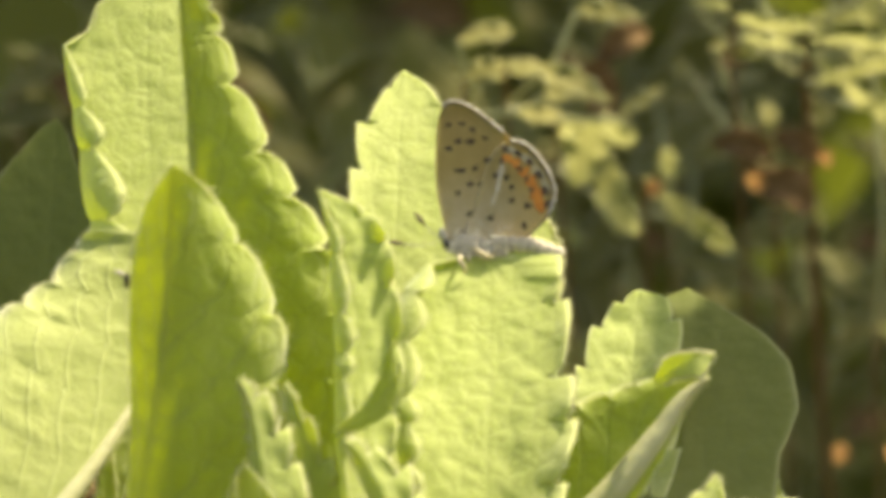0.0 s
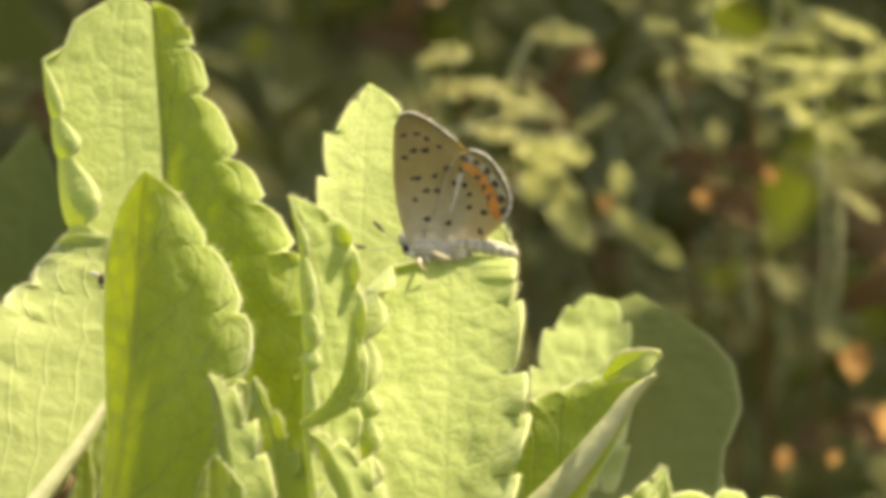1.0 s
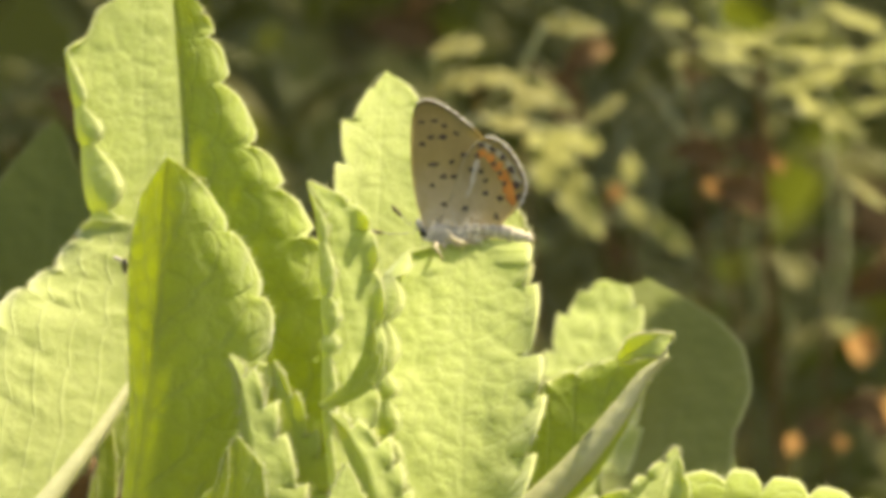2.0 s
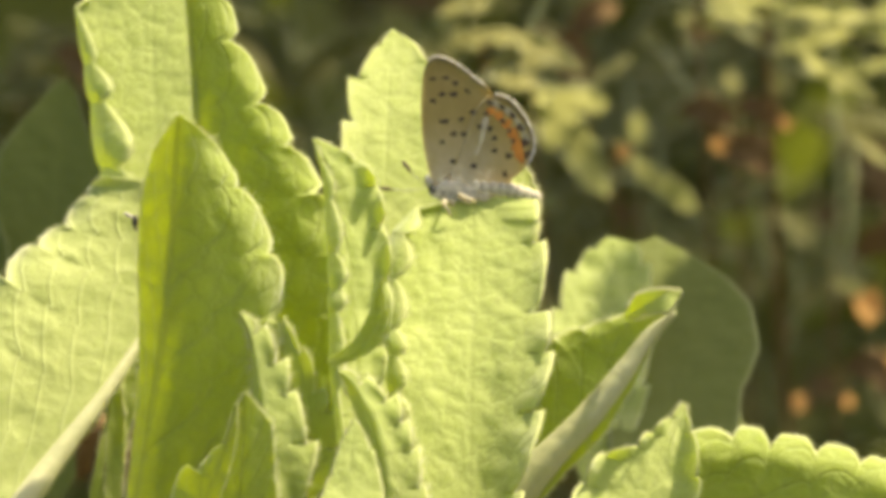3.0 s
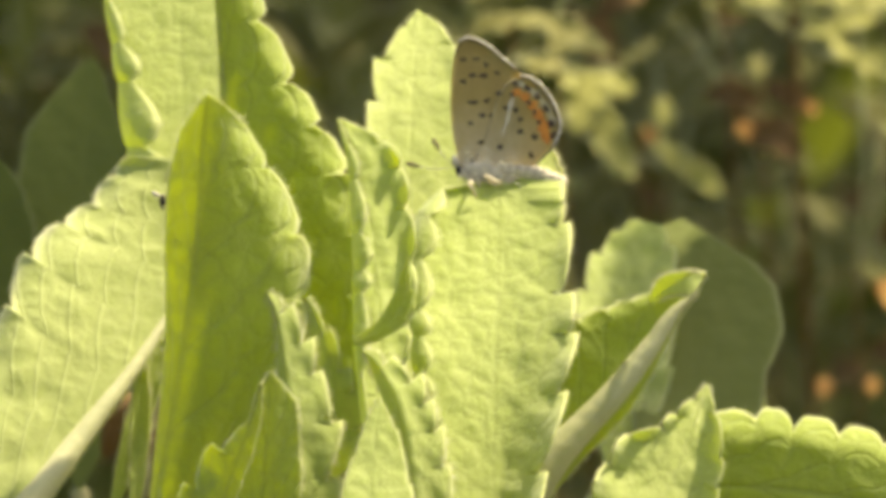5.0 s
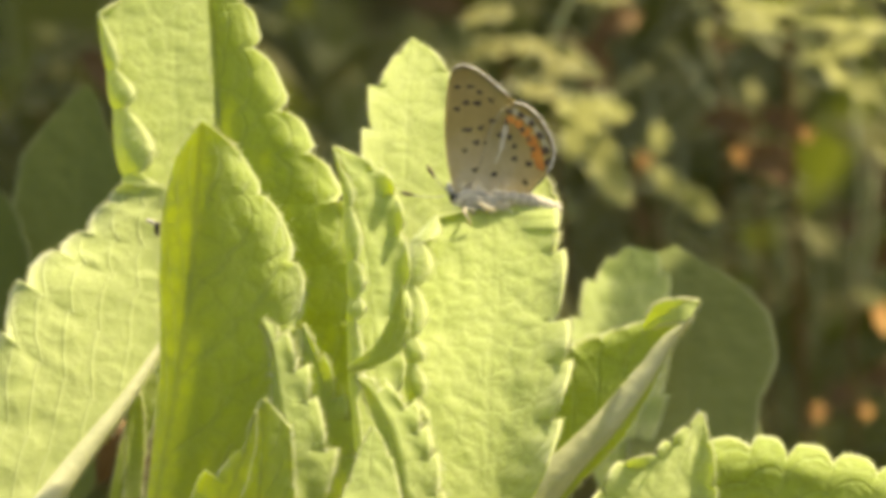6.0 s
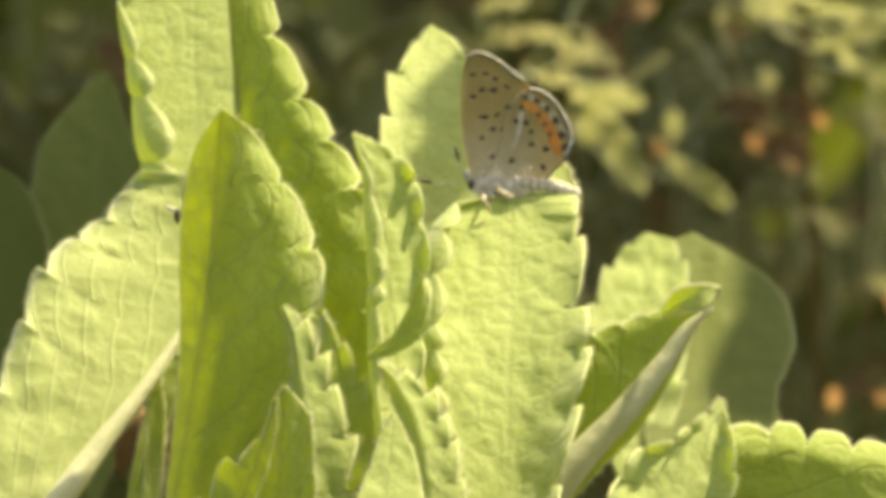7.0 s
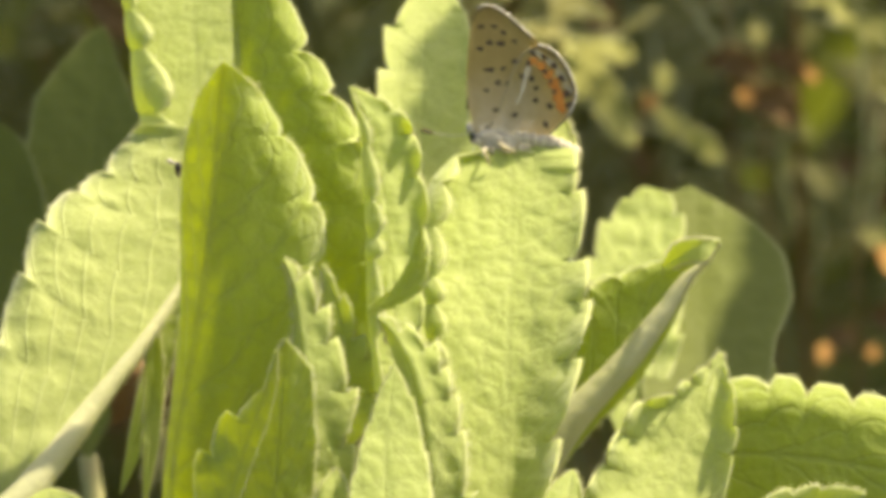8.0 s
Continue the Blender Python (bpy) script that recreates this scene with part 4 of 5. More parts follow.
boughs([(0.8, 20.1, 5.8, 20.8, 1.3), (0.3, 23.1, 4.8, 24.1, 1.2), (7.3, 18.6, 12.3, 19.1, 1.1)], 305, WEED_HALF_LIT, 51, DIM)


def undergrowth(name, count, x, y, z, size, material, seed, label, fade=False):
    """A mass of small leaves that nobody could count."""
    rng = random.Random(seed)
    verts, faces, uvs = [], [], []
    for i in range(count):
        a, c = rng.uniform(0, 6.283), abs(rng.gauss(0, 0.55)) if fade else rng.random() ** 0.7
        p = Vector((sum(x) / 2 + (x[1] - x[0]) / 2 * c * math.cos(a), sum(y) / 2 + (y[1] - y[0]) / 2 * c * math.sin(a), rng.uniform(*z)))
        d = Vector((rng.uniform(-1, 1), rng.uniform(-1, 1), rng.uniform(-0.2, 1.0))).normalized()
        s = d.cross(Vector((rng.uniform(-0.5, 0.5), rng.uniform(-0.5, 0.5), 1))).normalized()
        l = size * rng.uniform(0.5, 1.2)
        wd = l * rng.uniform(0.12, 0.24)
        up = d.cross(s) * l * 0.06
        o = len(verts)
        for q, h in ((0, 0.05), (0.25, 0.8), (0.55, 1.0), (0.8, 0.6), (1.0, 0.05)):
            for g in (-1, 0, 1):
                verts.append(p + d * l * q + s * wd * h * g + up * (abs(g) * h - q * q * 2))
                uvs.append((q, 0.5 + g * 0.5))
        for q in range(4):
            for g in range(2):
                faces.append((o + q * 3 + g, o + q * 3 + g + 1, o + q * 3 + g + 4, o + q * 3 + g + 3))
    ob = new(name, mesh_of(name, verts, faces, material, uvs))
    return tagged(ob, label, "undergrowth", kind="stuff")


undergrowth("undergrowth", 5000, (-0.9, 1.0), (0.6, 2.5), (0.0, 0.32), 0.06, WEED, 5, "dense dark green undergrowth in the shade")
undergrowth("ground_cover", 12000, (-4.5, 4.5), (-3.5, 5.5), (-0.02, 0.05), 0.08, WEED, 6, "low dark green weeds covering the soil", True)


def litter(u, v, w, size, material, seed, label, open_up=False):
    """A curled dead leaf caught among the weeds; one that lies open turns its face to the sky."""
    rng = random.Random(seed)
    p = at(u, v, w)
    top = thing("dead_leaf", p, label, "dead leaf", "dead leaves among the weeds")
    az = rng.uniform(1.0, 2.1) if open_up else rng.uniform(-1, 1)
    tip = (size * math.cos(az), size * math.sin(az), size * (0.8 if open_up else rng.uniform(-0.3, 0.3)))
    mid = (tip[0] * 0.5, tip[1] * 0.5 + size * 0.12 * (not open_up), tip[2] * 0.5 - 2 * (not open_up))
    wide = 0.5 if open_up else 0.29
    v, f, uv, _, _, _ = leaf_blade((0, 0, 0), mid, tip, size * wide, size * wide, turn=(-10, 10) if open_up else (-30, 30),
                                fold=(30, 20), roll=(15, 15), teeth=4, amp=0.08, ruffle=2.0, thick=0.4, seed=seed, cross=5)
    part("blade", mesh_of("dead_leaf", v, f, material, uv), top)
    return top


for i in range(30):
    w = rw.uniform(300, 800)
    k = 1 + w / 1200
    litter(rw.uniform(-35, 45) * k, rw.uniform(-28, 28) * k, w, rw.uniform(4, 9) * k, DRY if rw.random() < 0.15 else DRY_DARK, 300 + i,
           "curled brown dead leaf hanging among weeds")


for u, v, size, seed in ((16.2, 10.2, 1.3, 3), (31.2, 12.6, 1.3, 4), (25.4, 10.4, 1.5, 5), (38.3, -4.6, 2.9, 6), (31.7, -12.2, 1.6, 7),
                         (40.6, -9.6, 2.6, 8), (36.4, -12.0, 1.2, 9)):
    litter(u * 1.27, v * 1.27, 330, size * 1.5, DRY, 700 + seed, "curled orange-brown dead leaf lit by the sun", True)
for u, v, size, seed in ((8.8, 22.0, 6.0, 8), (11.8, 21.4, 4.4, 9), (24.0, 12.5, 6.0, 1), (21.5, 14.5, 4.5, 2), (37.0, 1.5, 7.0, 3), (36.0, -8.0, 6.0, 4), (-34.0, 20.0, 6.0, 5), (-31.0, 24.0, 5.0, 6), (26.5, 15.0, 4.0, 7)):
    litter(u * 1.28, v * 1.28, 345, size * 1.5, DRY_DARK, 740 + seed, "curled brown dead leaf hanging among weeds")


litter(-34.0, -19.0, 90, 7, DRY_DARK, 771, "withered brown leaf hanging in the shade")

# ---- unseen shrub added overhead, to keep the weeds behind in broken shade ----


def shrub():
    rng = random.Random(12)
    top = thing("added_shade_shrub", (1.3, 1.0, 0.0), "unseen leafy shrub added over the weeds to shade them, dark green", "shrub")
    base = Vector(top.location)
    for k in range(5):
        y = 0.73 + k * 0.32
        pts = [Vector((1.3, 1.0, 0.0)), Vector((1.15, (1.0 + y) / 2, 0.75)), Vector((0.75, y, 1.0)), Vector((0.25, y, 1.05 + 0.08 * math.sin(k * 2.1))), Vector((-0.35 + 0.12 * math.sin(k * 1.7), y + 0.05, 0.98 - 0.06 * (k % 2)))]
        fine = []
        for a, b in zip(pts, pts[1:]):
            fine += [a + (b - a) * q / 4 for q in range(4)]
        fine.append(pts[-1])
        v, f = tube([np.array(p - base) for p in fine], [0.012 - 0.0006 * i for i in range(len(fine))], 8)
        part("branch", mesh_of("branch", v, f, STEM), top)
        verts, faces, uvs = [], [], []
        for i in range(640):
            p = fine[rng.randint(5, len(fine) - 1)] + Vector((rng.uniform(-0.1, 0.1), rng.uniform(-0.19, 0.19), rng.uniform(-0.1, 0.1)))
            d = Vector((rng.uniform(-1, 1), rng.uniform(-1, 1), rng.uniform(-0.5, 0.2))).normalized()
            s = d.cross(Vector((0, 0, 1))).normalized()
            l, wd = rng.uniform(0.04, 0.075), rng.uniform(0.012, 0.022)
            up = d.cross(s) * 0.004
            o = len(verts)
            for q, h in ((0, 0.05), (0.25, 0.8), (0.55, 1.0), (0.8, 0.6), (1.0, 0.05)):
                for g in (-1, 0, 1):
                    verts.append(p - base + d * l * q + s * wd * h * g + up * (abs(g) * h - q * 2))
                    uvs.append((q, 0.5 + g * 0.5))
            for q in range(4):
                for g in range(2):
                    faces.append((o + q * 3 + g, o + q * 3 + g + 1, o + q * 3 + g + 4, o + q * 3 + g + 3))
        part("foliage", mesh_of("foliage", verts, faces, WEED, uvs), top)


shrub()


def twig(places, height, size, seed, label):
    """A thin hanging twig, out of view, whose leaves stand between the sun and the herb."""
    rng = random.Random(seed)
    first = places[0] + SUN_DIR * height
    top = thing("hanging_twig", first, label, "twig", "twigs overhead")
    end = Vector((0.45, 0.73, 1.03)) - first
    v, f = tube([np.array(end * q + Vector((0, 0, 0.03 * math.sin(q * 3)))) for q in (1, 0.75, 0.5, 0.25, 0.05, -0.02)], [0.002, 0.0018, 0.0015, 0.0012, 0.001, 0.0005], 7)
    part("stem", mesh_of("twig_stem", v, f, STEM), top)
    for i, place in enumerate(places):
        c = place - places[0]
        l, wd = size * rng.uniform(0.8, 1.2), size * rng.uniform(0.32, 0.42)
        v, f, uv, _, _, _ = leaf_blade((0, 0, 0), (l * 0.5, 1, -l * 0.1), (l, -1, -l * 0.3), wd, wd, turn=(70, 80), fold=(8, 8), roll=(15, 15), teeth=3, amp=0.05,
                                    ruffle=0.5, seed=seed + i, cross=4)
        part("leaf", mesh_of("twig_leaf", v, f, WEED, uv), top, m=Matrix.Translation(c) @ pose(0, 0, 0, 0, 0, rng.uniform(-60, 60)) @ Matrix.Translation((-l * 0.0005, 0, 0)))
    return top


TWIG_REAR = twig([at(24, -4, 86), at(19, -12, 84), at(29, -8, 88), at(26, -13, 86), at(31, -2, 92), at(27, 2, 96), at(31, -14, 86),
                  at(33, -6, 90), at(22, -16, 84), at(28, -2, 92), at(24, -9, 86), at(30, -10, 88), at(33, 0, 94), at(22, 0, 92), at(25, -18, 82)], 0.22, 15, 3,
                 "thin twig with small leaves shading the rounded leaf")
# unseen twig, added only to keep the left rear leaves shaded
TWIG_LEFT = twig([at(-36, 10, 115), at(-44, 4, 112), at(-34, -6, 114), at(-40, -16, 112), at(-46, 14, 112), at(-38, 1, 114), at(-33, 4, 115)], 0.24, 24, 7,
                 "unseen thin twig with small leaves, added to shade the left rear leaves")
TWIG_A = twig([at(-25, 19, 29), at(-28, 15, 28), at(-22, 14, 27), at(-25, 10, 26), at(-22, 20, 30)], 0.17, 13, 11, "thin twig with small leaves stirring above the tall leaf")
TWIG_R = twig([at(-2, 14, 24), at(-3.5, 7, 19)], 0.17, 9, 15, "thin twig with small leaves stirring above the butterfly")

# ---- butterfly ----
FOOT = at(1.4, 5.6, -1.0)
butterfly = thing("butterfly", FOOT, "small grey-brown butterfly with black spots and orange hind margin, wings closed", "butterfly")
butterfly.location = FOOT + AWAY * 0.0068


def loop(points, per=6):
    """A smooth closed outline through a few points."""
    p = np.array(points, dtype=float)
    out = []
    n = len(p)
    for i in range(n):
        a, b, c, d = p[i - 1], p[i], p[(i + 1) % n], p[(i + 2) % n]
        for k in range(per):
            t = k / per
            out.append(0.5 * (2 * b + (c - a) * t + (2 * a - 5 * b + 4 * c - d) * t * t + (3 * b - a - 3 * c + d) * t ** 3))
    return np.array(out)


def wing(name, outline, hinge, depth, camber, label, material):
    """A thin wing: an outline filled in rings about its hinge, slightly arched."""
    o = loop(outline)
    n, rings = len(o), 9
    h = np.array(hinge, dtype=float)
    verts, faces = [], []
    for layer in (-0.03, 0.03):
        for r in range(1, rings + 1):
            k = r / rings
            for i, q in enumerate(o):
                x, y = h + (q - h) * k
                z = layer - camber * math.sin(k * 2.2)
                verts.append(hand((x - h[0], y - h[1], z)))
    m = rings * n
    c0, c1 = len(verts), len(verts) + 1
    verts += [hand((0, 0, -0.03)), hand((0, 0, 0.03))]
    for i in range(n):
        j = (i + 1) % n
        for r in range(rings - 1):
            a, b, c, d = r * n + i, r * n + j, (r + 1) * n + j, (r + 1) * n + i
            faces += [(d, c, b, a), (m + a, m + b, m + c, m + d)]
        faces += [(c0, i, j)[::-1], (c1, m + i, m + j)]
        e = (rings - 1) * n
        faces.append((e + i, m + e + i, m + e + j, e + j)[::-1])
    place = PERCH + Vector(hand((h[0], h[1], depth))) - FOOT
    return part(name, mesh_of(name, verts, faces, material), butterfly, label, Matrix.Translation(place)), o, h


def dots(name, spots, hinge, parent, material, label, camber, proud=0.014, reach=9.0):
    """Flat scale patches lying on a wing: centre, half width, half height, tilt."""
    for x, y, a, b, tilt in spots:
        verts, faces, o = [], [], 0
        ca, sa = math.cos(radians(tilt)), math.sin(radians(tilt))
        for layer in (-proud, 0.02):
            for k in range(10):
                q = 2 * math.pi * k / 10
                wob = 1 + 0.16 * math.sin(3 * q + x * 7) + 0.1 * math.sin(2 * q + y * 5)
                dx, dy = a * wob * math.cos(q), b * wob * math.sin(q)
                px, py = x + dx * ca - dy * sa - hinge[0], y + dx * sa + dy * ca - hinge[1]
                verts.append(hand((px, py, layer - 0.036 - camber * math.sin(min(1, math.hypot(px, py) / reach) * 2.2))))
        faces.append(tuple(o + k for k in range(9, -1, -1))[::-1])
        for k in range(10):
            l = (k + 1) % 10
            faces.append((o + k, o + 10 + k, o + 10 + l, o + l))
        part(name, mesh_of(name, verts, faces, material, smooth=False), parent, label)


def edging(name, outline, i0, i1, inset, radius, hinge, parent, material, label, rough=0.0):
    pts = []
    n = len(outline)
    for i in range(i0, i1):
        q = outline[i % n]
        v = hinge + (q - hinge) * (1 - inset)
        pts.append(hand((v[0] - hinge[0], v[1] - hinge[1], -0.03 + -0.06)))
    rad = [radius * 0.001 * (1 + rough * math.sin(i * 2.7)) for i in range(len(pts))]
    rad[0] = rad[-1] = radius * 0.0004
    v, f = tube(pts, rad, 6)
    return part(name, mesh_of(name, v, f, material), parent, label)


FORE = [(0.3, 7.6), (-0.7, 9.9), (-1.25, 13.0), (-1.3, 16.6), (-0.95, 18.9), (0.1, 19.6), (1.7, 19.0), (3.3, 17.8), (4.9, 16.5), (6.2, 14.5), (5.0, 11.0), (3.0, 8.2)]
HIND = [(0.9, 7.4), (2.0, 11.0), (3.0, 14.6), (4.2, 16.2), (5.6, 16.3), (7.0, 15.3), (8.1, 13.6), (8.5, 12.1), (8.0, 10.5), (6.9, 9.2), (5.2, 7.5), (3.2, 6.5)]
fore, fo, fh = wing("forewing", FORE, (0.9, 7.6), -1.0, 0.04, "grey-brown forewing underside with black spots", WING)
hind, ho, hh = wing("hindwing", HIND, (1.8, 7.5), -1.14, 0.04, "grey hindwing underside with orange margin spots", WING)
far_fore, _, _ = wing("forewing", [(x + 0.03, y + 0.06) for x, y in FORE], (0.9, 7.6), -0.6, -0.1, "far forewing, mostly hidden", WING_UPPER)
far_hind, _, _ = wing("hindwing", [(x + 0.15, y - 0.05) for x, y in HIND], (1.8, 7.5), -0.35, -0.1, "far hindwing, mostly hidden", WING_UPPER)
dots("spot", [(-0.35, 17.65, 0.32, 0.16, 0), (0.8, 17.75, 0.32, 0.16, -5), (1.65, 17.3, 0.32, 0.18, -25), (2.7, 16.6, 0.3, 0.15, -30), (0.5, 16.3, 0.34, 0.22, 0),
               (1.5, 16.3, 0.42, 0.24, -5), (-0.3, 15.7, 0.32, 0.2, 0), (0.7, 13.9, 0.52, 0.2, 0), (1.55, 12.8, 0.3, 0.25, 0), (2.45, 12.8, 0.28, 0.24, 0),
               (0.55, 12.05, 0.24, 0.18, 0), (1.55, 10.35, 0.27, 0.22, 0)], fh, fore, DARK, "black spot", 0.04, reach=12)
dots("spot", [(3.25, 10.05, 0.28, 0.24, 0), (1.9, 14.1, 0.28, 0.2, 30), (2.95, 14.8, 0.38, 0.2, 5), (3.6, 13.55, 0.26, 0.2, 0), (4.5, 13.4, 0.26, 0.24, 0),
               (4.95, 12.6, 0.24, 0.2, 0), (5.0, 11.5, 0.26, 0.24, 0), (6.3, 11.1, 0.36, 0.24, -20), (6.05, 9.45, 0.22, 0.32, 15), (4.9, 8.35, 0.24, 0.16, 0)],
     hh, hind, DARK, "black spot", 0.04)
dots("orange_spot", [(4.5, 15.0, 0.42, 0.34, 0), (5.25, 14.6, 0.5, 0.4, -10), (5.95, 13.9, 0.42, 0.5, -30), (6.55, 13.05, 0.6, 0.52, -40), (7.0, 12.1, 0.66, 0.54, -70),
                     (7.3, 11.15, 0.66, 0.44, -80)], hh, hind, ORANGE, "orange spot", 0.04, 0.018)
dots("margin_patch", [(4.9, 15.65, 0.75, 0.3, -20), (6.1, 15.0, 0.75, 0.32, -40), (7.1, 13.9, 0.75, 0.34, -55), (7.75, 12.7, 0.7, 0.34, -70)], hh, hind, GREY, "grey border patch", 0.04, 0.01)
dots("margin_spot", [(4.4, 15.7, 0.36, 0.22, -10), (5.45, 15.4, 0.34, 0.24, -35), (6.4, 14.7, 0.36, 0.26, -45), (7.15, 13.65, 0.4, 0.28, -60), (7.7, 12.35, 0.42, 0.34, -75),
                      (4.1, 14.75, 0.26, 0.2, 0), (5.6, 14.1, 0.28, 0.2, -40), (6.2, 13.3, 0.26, 0.2, -50), (6.6, 12.4, 0.24, 0.2, -60), (7.9, 11.3, 0.26, 0.4, -10)], hh, hind, DARK, "dark margin spot", 0.04, 0.024)
edging("fringe", fo, 25, 47, -0.004, 0.11, fh, fore, FRINGE, "white fringe", 0.5)
edging("border", fo, 22, 47, 0.02, 0.04, fh, fore, DARK, "dark border line")
edging("fringe", ho, 20, 50, -0.005, 0.11, hh, hind, FRINGE, "white fringe", 0.5)
edging("front_edge", ho, 5, 20, 0.012, 0.06, hh, hind, GREY, "brown front edge", 0.2)
edging("border", ho, 18, 46, 0.022, 0.04, hh, hind, DARK, "dark border line")
crest = np.linspace(0, 1, 12)
verts = []
for k in crest:
    wd = 0.1 + 0.16 * k + 0.05 * math.sin(k * 17)
    mid = (3.3 + 1.0 * k + 0.1 * math.sin(k * 5) - hh[0], 11.0 + 3.5 * k - hh[1])
    for g, z in ((-1, -0.085), (0, -0.12), (1, -0.085)):
        verts.append(hand((mid[0] + g * wd * (0.3 if k in (0.0, 1.0) else 1), mid[1] - 0.25 * g * wd, z - 0.04 * math.sin(k * 3))))
f = [(i * 3 + g, i * 3 + g + 1, i * 3 + g + 4, i * 3 + g + 3) for i in range(11) for g in range(2)]
v = verts
part("fold", mesh_of("fold", v, f, CREASE), hind, "pale crease along the wing")


def lump(path, radii, squash=1.0, sides=12):
    """A rounded body along a path given in mm about the perch."""
    pts = [np.array(PERCH) + hand(p) - np.array(FOOT) for p in path]
    return tube(pts, [r * 0.001 for r in radii], sides)


body = [(-0.1, 7.55), (0.4, 7.7), (1.1, 7.75), (2.0, 7.7), (2.9, 7.6), (3.6, 7.6)]
v, f = lump([(x, y, -0.8) for x, y in body], [0.35, 0.78, 1.0, 1.02, 0.85, 0.6])
part("thorax", mesh_of("thorax", v, f, FUR), butterfly, "thorax with pale blue-grey fur")
ring = np.linspace(0, 1, 57)
v, f = lump([(3.2 + 6.1 * k, 8.15 + 0.3 * math.sin(k * 3) - 1.05 * k, -0.8) for k in ring],
            [(0.62 + 0.1 * math.sin(k * 2.8) - 0.16 * k ** 3) * (0.78 + 0.24 * abs(math.sin(math.pi * 8 * k)) ** 0.5) * (0.3 if i == 0 else 1) for i, k in enumerate(ring)])
part("abdomen", mesh_of("abdomen", v, f, ABDOMEN), butterfly, "ringed pale grey abdomen")
v, f = lump([(9.1, 7.07, -0.8), (9.25, 7.05, -0.8), (9.38, 7.0, -0.8), (9.45, 6.98, -0.8)], [0.4, 0.38, 0.25, 0.06])
part("tail_tuft", mesh_of("tail_tuft", v, f, GREY), butterfly, "small brownish tuft at the tail")
v, f = lump([(-0.6, 7.75, -0.8), (-0.45, 7.75, -0.8), (-0.1, 7.75, -0.8), (0.25, 7.75, -0.8), (0.45, 7.75, -0.8)], [0.2, 0.45, 0.6, 0.5, 0.3])
part("head", mesh_of("head", v, f, FUR), butterfly, "small furry head")
v, f = lump([(-0.22, 7.85, -1.55), (-0.22, 7.85, -1.45), (-0.22, 7.85, -1.25), (-0.22, 7.85, -1.0)], [0.12, 0.33, 0.46, 0.4])
part("eye", mesh_of("eye", v, f, EYE), butterfly, "black eye")
v, f = lump([(-0.35, 8.1, -0.8), (-0.6, 8.5, -0.85), (-0.75, 8.9, -0.9), (-0.7, 9.2, -0.9)], [0.3, 0.38, 0.26, 0.05])
part("palp", mesh_of("palp", v, f, FUR), butterfly, "white tuft above the face")
NECK = hand((-0.45, 8.1, -0.9)) + np.array(PERCH) - np.array(FOOT)


def antenna(tip, depth):
    """A ringed feeler with a dark club."""
    k = np.linspace(0, 1, 14)
    pts = [hand((tip[0] * q, tip[1] * q - 0.25 * math.sin(q * 3.1), depth * q)) for q in k]
    v, f = tube(pts, [0.00003 * (1 if i % 2 else 1.25) for i in range(14)], 6)
    ob = part("antenna", mesh_of("antenna", v, f, FUR), butterfly, "thin ringed antenna", Matrix.Translation(NECK))
    end, way = pts[-1], (pts[-1] - pts[-3]) / np.linalg.norm(pts[-1] - pts[-3])
    v, f = tube([end + way * d * 0.001 for d in (-0.6, -0.3, 0.1, 0.5, 0.7)], [0.00008, 0.00014, 0.00018, 0.00015, 0.00004], 8)
    part("club", mesh_of("club", v, f, DARK), ob, "dark club")
    return ob


ANT_A = antenna((-2.1, 1.75), 0.6)
ANT_B = antenna((-3.9, -0.25), -1.4)
for x, y, dx, dy, z in ((0.9, 7.1, 0.45, -1.6, -3.0), (1.7, 7.0, -0.2, -0.7, -1.7), (2.6, 7.0, 0.5, -0.4, -1.6)):
    v, f = lump([(x, y, -0.8), (x + dx * 0.2 - 0.25, y + dy * 0.35, z - 0.3), (x + dx * 0.6, y + dy * 0.7, z - 0.1), (x + dx, y + dy, z + 0.2)], [0.2, 0.18, 0.13, 0.09], sides=7)
    part("leg", mesh_of("leg", v, f, CREASE), butterfly, "thin white leg")

v, f = lump([(2.0, 7.5, -2.0), (2.5, 7.2, -2.1), (3.1, 6.95, -2.1), (3.6, 6.8, -1.9)], [0.1, 0.2, 0.2, 0.08], sides=8)
part("leg", mesh_of("leg", v, f, CREASE), butterfly, "pale folded leg")

rng = np.random.RandomState(2)
verts, faces = [], []
for i in range(300):
    x = rng.uniform(-0.5, 4.6)
    p = np.array(PERCH) + hand((x, 7.4 + rng.uniform(-0.8, 2.4) * rng.uniform(0.3, 1), -1.4 - rng.uniform(0, 0.5))) - np.array(FOOT)
    d = hand((rng.uniform(0.2, 0.9), rng.uniform(-0.7, 0.5), rng.uniform(-0.2, 0.1))) * rng.uniform(0.6, 1.3)
    s = hand((0.012, 0.02, 0.0))
    o = len(verts)
    verts += [p - s, p + s, p + d * 0.6 + hand((0, 0, -0.06)), p + d]
    faces += [(o, o + 1, o + 2), (o + 2, o + 1, o + 3)]
tagged(part("fur", mesh_of("fur", verts, faces, SILK), butterfly, "silky pale fur"), kind="stuff")

# ---- a small beetle on the leaf margin ----
beetle = thing("beetle", at(-26.1, 5.0, -11.0), "tiny black beetle with a white fleck on a leaf margin", "beetle")
v, f = tube([hand(p) for p in ((0.0, 0.6, 0), (0.03, 0.45, 0), (0.05, 0.0, 0), (0.1, -0.5, 0), (0.12, -0.7, 0))], [0.0001, 0.0003, 0.00036, 0.0003, 0.0001], 10)
part("shell", mesh_of("shell", v, f, SHELL), beetle, "glossy black shell")
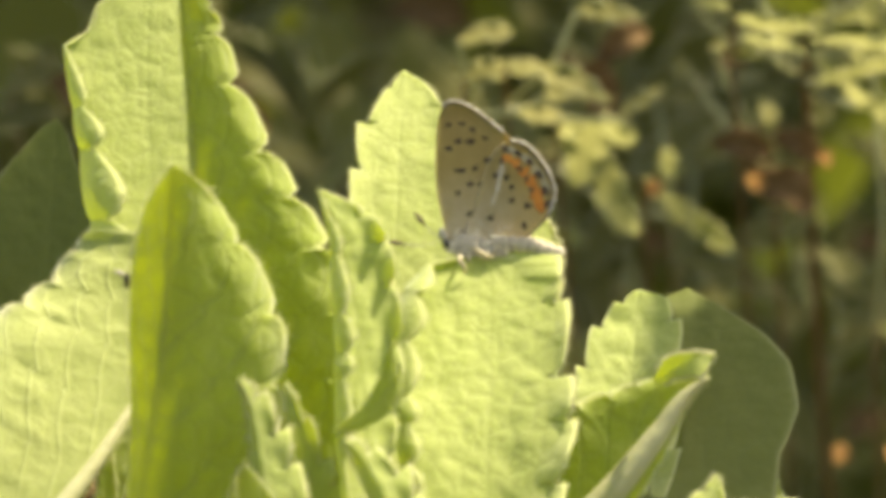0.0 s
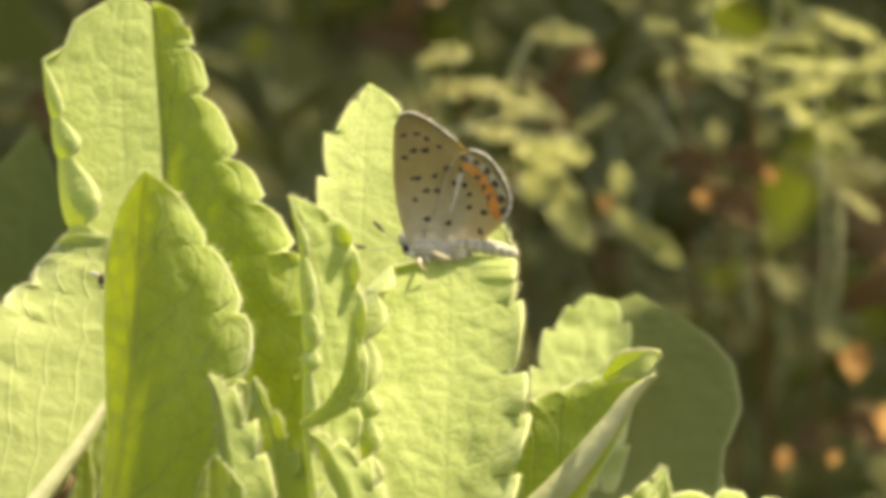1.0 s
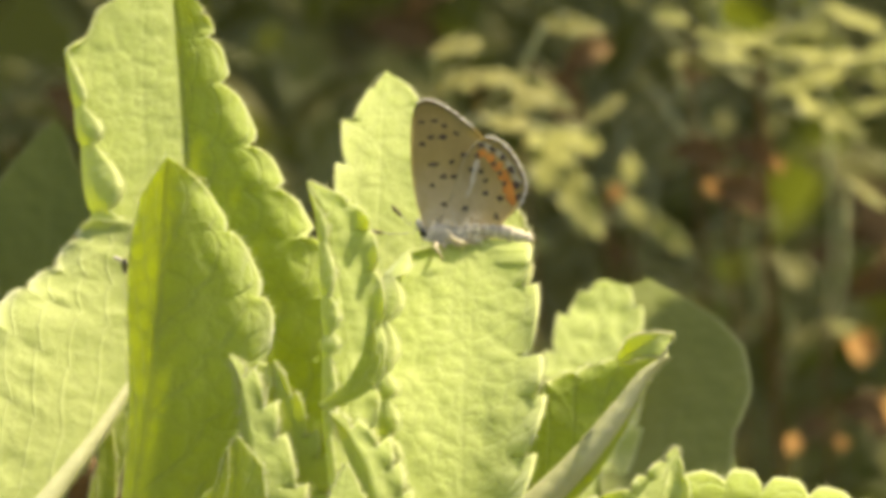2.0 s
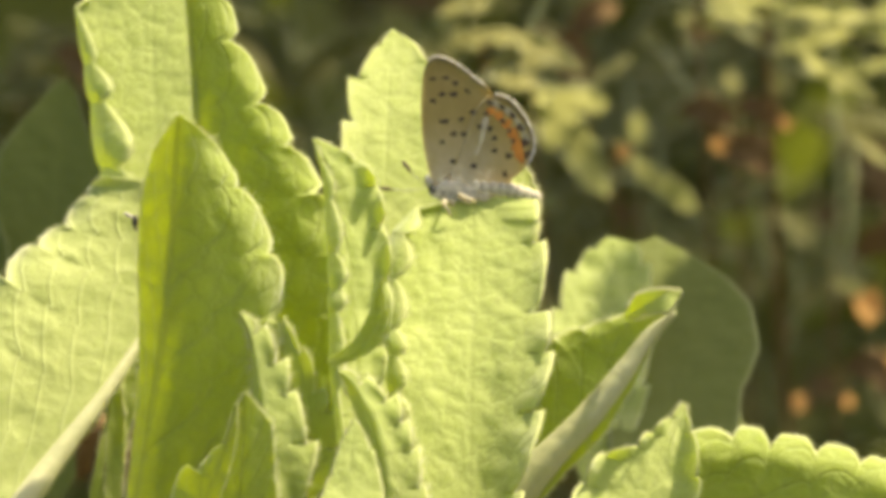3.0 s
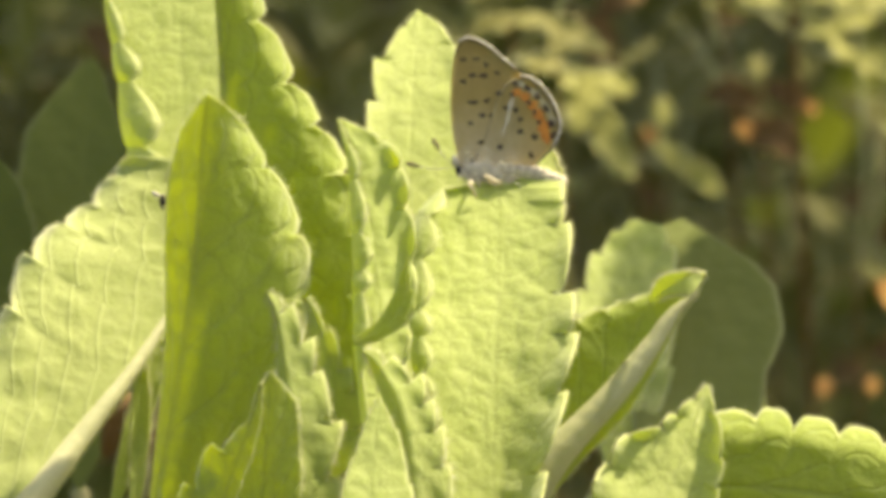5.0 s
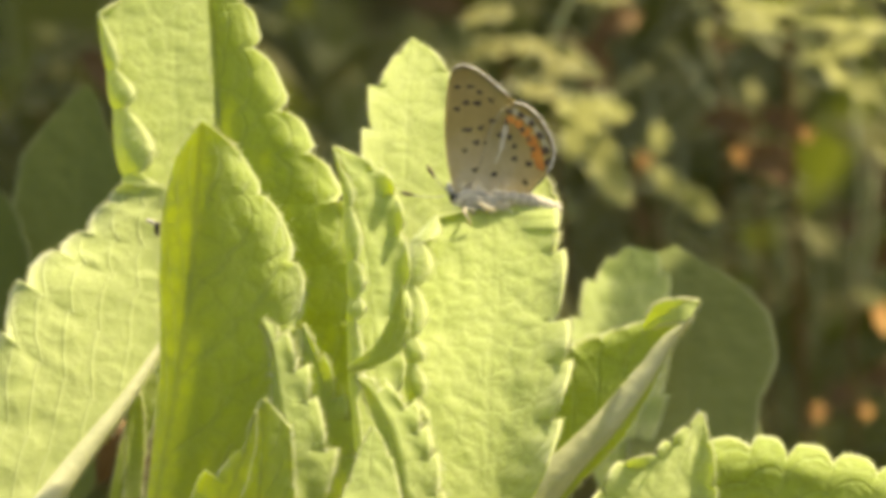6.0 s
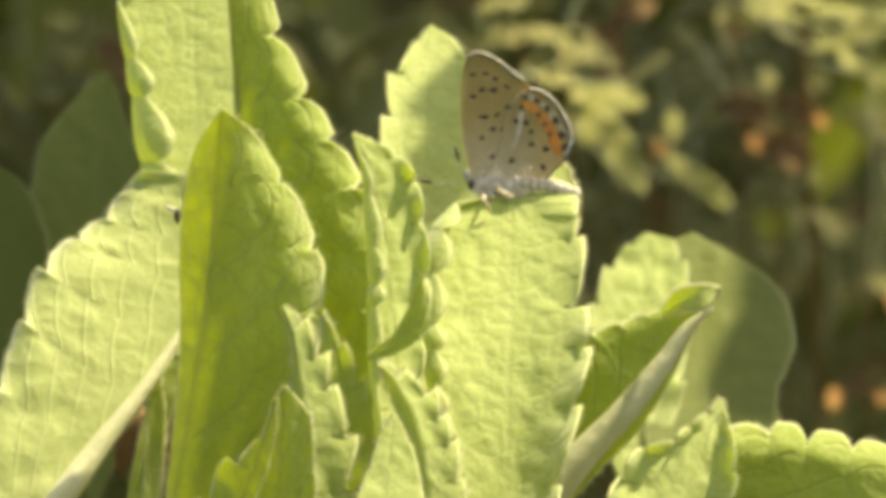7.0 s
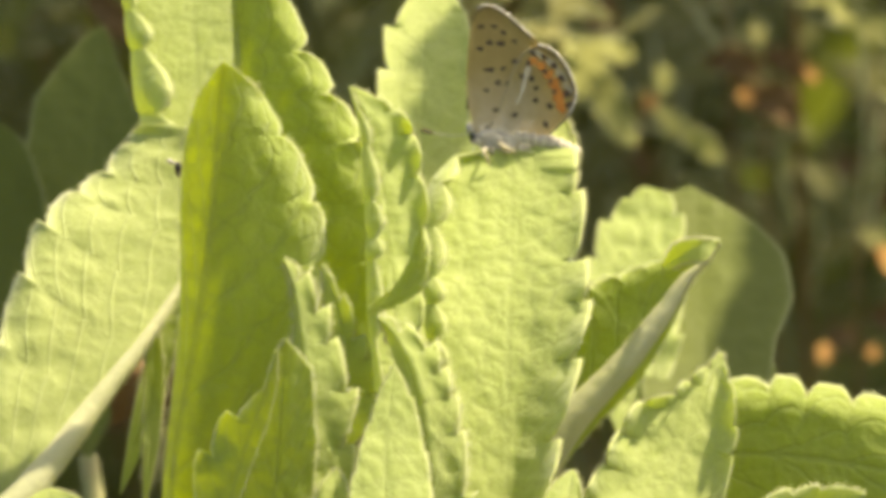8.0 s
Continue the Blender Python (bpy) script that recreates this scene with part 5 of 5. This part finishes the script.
v, f = tube([hand(p) for p in ((-1.0, 0.75, 0), (-0.8, 0.7, 0), (-0.4, 0.5, 0), (-0.1, 0.4, 0))], [0.00008, 0.00018, 0.0002, 0.0001], 8)
part("wing_case", mesh_of("wing_case", v, f, FRINGE), beetle, "white fleck")


def sway(key, rows):
    """A leaf leans about its base: seconds and the tip's shift to the right in mm."""
    ob, place, reach = LEAVES[key]
    walk(ob, [(t, Matrix.Translation(place) @ Matrix.Rotation(-d / reach, 4, -AWAY)) for t, d in rows])


def motions():
    """The leaves stir, the butterfly leans, rubs its wings and turns its feelers, and the twigs overhead sway."""
    left = [(0.0, -0.15), (0.5, -0.1), (1.0, -0.45), (1.5, -0.55), (1.7, -0.5), (2.8, -0.25), (3.0, -0.2), (3.5, 0.0), (4.5, -0.05), (6.0, -0.05), (6.5, 0.1), (7.0, 0.0), (8.0, 0.08)]
    rear = [(0.0, 0.15), (0.5, 0.15), (1.0, 0.45), (1.5, 0.52), (1.7, 0.5), (2.8, 0.2), (3.0, 0.17), (3.5, 0.0), (4.5, 0.0), (6.0, 0.02), (6.5, -0.05), (7.0, 0.05), (7.5, -0.1), (8.0, -0.2)]
    sway("C", left)
    sway("D", [(t, d * 0.6) for t, d in left])
    for key in "RK":
        sway(key, rear)
    for key in "AB":
        sway(key, [(t, d * 0.3) for t, d in left])
    sway("F", [(0.0, 0.1), (1.0, 0.1), (3.5, 0.0), (6.0, -0.2), (6.5, 0.05), (7.5, -0.2), (8.0, -0.3)])
    sway("T", [(0.0, -0.15), (1.5, -0.35), (3.5, 0.0), (6.0, 0.05), (8.0, 0.15)])
    spot = beetle.location.copy()
    walk(beetle, [(t, Matrix.Translation(spot + RIGHT * d * 0.0006)) for t, d in left])
    place = butterfly.location.copy()
    lean = [(0.0, -1.1), (0.5, -1.1), (1.0, 1.0), (1.5, 1.0), (3.0, -0.7), (3.5, 0.0), (4.0, -1.1), (4.5, -2.6), (6.0, -2.2), (6.5, -0.8), (7.0, -0.8), (7.5, -4.6), (8.0, -4.4)]
    walk(butterfly, [(t, Matrix.Translation(place) @ Matrix.Rotation(radians(a), 4, -AWAY)) for t, a in lean])
    rub = [(0.0, 0.0), (0.7, 0.0), (1.0, -3.5), (1.5, -3.0), (1.7, -3.5), (2.8, -3.0), (3.1, -2.0), (3.4, 0.0), (5.8, 0.0), (6.6, 0.5), (8.0, 0.0)]
    base = hind.matrix_basis.copy()
    walk(hind, [(t, base @ Matrix.Rotation(radians(a), 4, -AWAY)) for t, a in rub])
    up = [(0.0, 0.0), (1.0, 2.0), (3.0, 0.0), (4.5, -4.0), (6.0, -6.0), (6.5, -12.0), (7.0, -25.0), (7.5, -35.0), (8.0, -40.0)]
    first = ANT_A.matrix_basis.copy()
    walk(ANT_A, [(t, first @ Matrix.Rotation(radians(a), 4, -AWAY)) for t, a in up])
    low = [(0.0, 0.0), (1.0, -3.0), (3.5, 0.0), (4.5, -4.0), (6.0, -2.0), (7.0, -4.0), (8.0, -2.0)]
    second = ANT_B.matrix_basis.copy()
    walk(ANT_B, [(t, second @ Matrix.Rotation(radians(a), 4, -AWAY)) for t, a in low])
    for ob, rows in (
        (TWIG_A, [(0.0, 0, 45), (0.4, 0, 42), (0.6, 2, 14), (0.8, 0, 40), (1.2, 1, 40), (1.42, 1, 1), (1.7, 0, 6), (1.95, 1, 22), (2.4, 0, 44), (5.0, 1, 46), (8.0, 0, 45)]),
        (TWIG_R, [(0.0, 0, 44), (3.3, 1, 44), (3.7, 0, 9), (4.0, 0, 42), (6.1, 0, 40), (6.35, 1, 5), (6.6, 0, 2), (6.8, 2, 12), (7.0, 0, 2), (7.4, 0, 1), (7.62, 1, 13), (7.8, 0, 8), (8.0, 0, 2)]),
        (TWIG_REAR, [(0.0, 0, 2), (0.5, 3, -2), (1.0, 2, 3), (1.4, 9, 6), (1.7, 8, 6), (2.2, 3, 0), (3.0, 0, -2), (3.5, -2, 0), (4.5, -1, -2), (5.8, -2, 0), (6.2, 0, 1), (6.6, 9, 4), (7.0, 9, 5), (7.5, 7, 2), (8.0, 10, 4)]),
        (TWIG_LEFT, [(0.0, 0, 0), (2.0, 2, 1), (4.0, -1, 0), (6.0, 2, 1), (8.0, 0, 0)]),
    ):
        home = ob.location.copy()
        walk(ob, [(t, Matrix.Translation(home + RIGHT * x * 0.001 + AWAY * z * 0.001)) for t, x, z in rows])


motions()
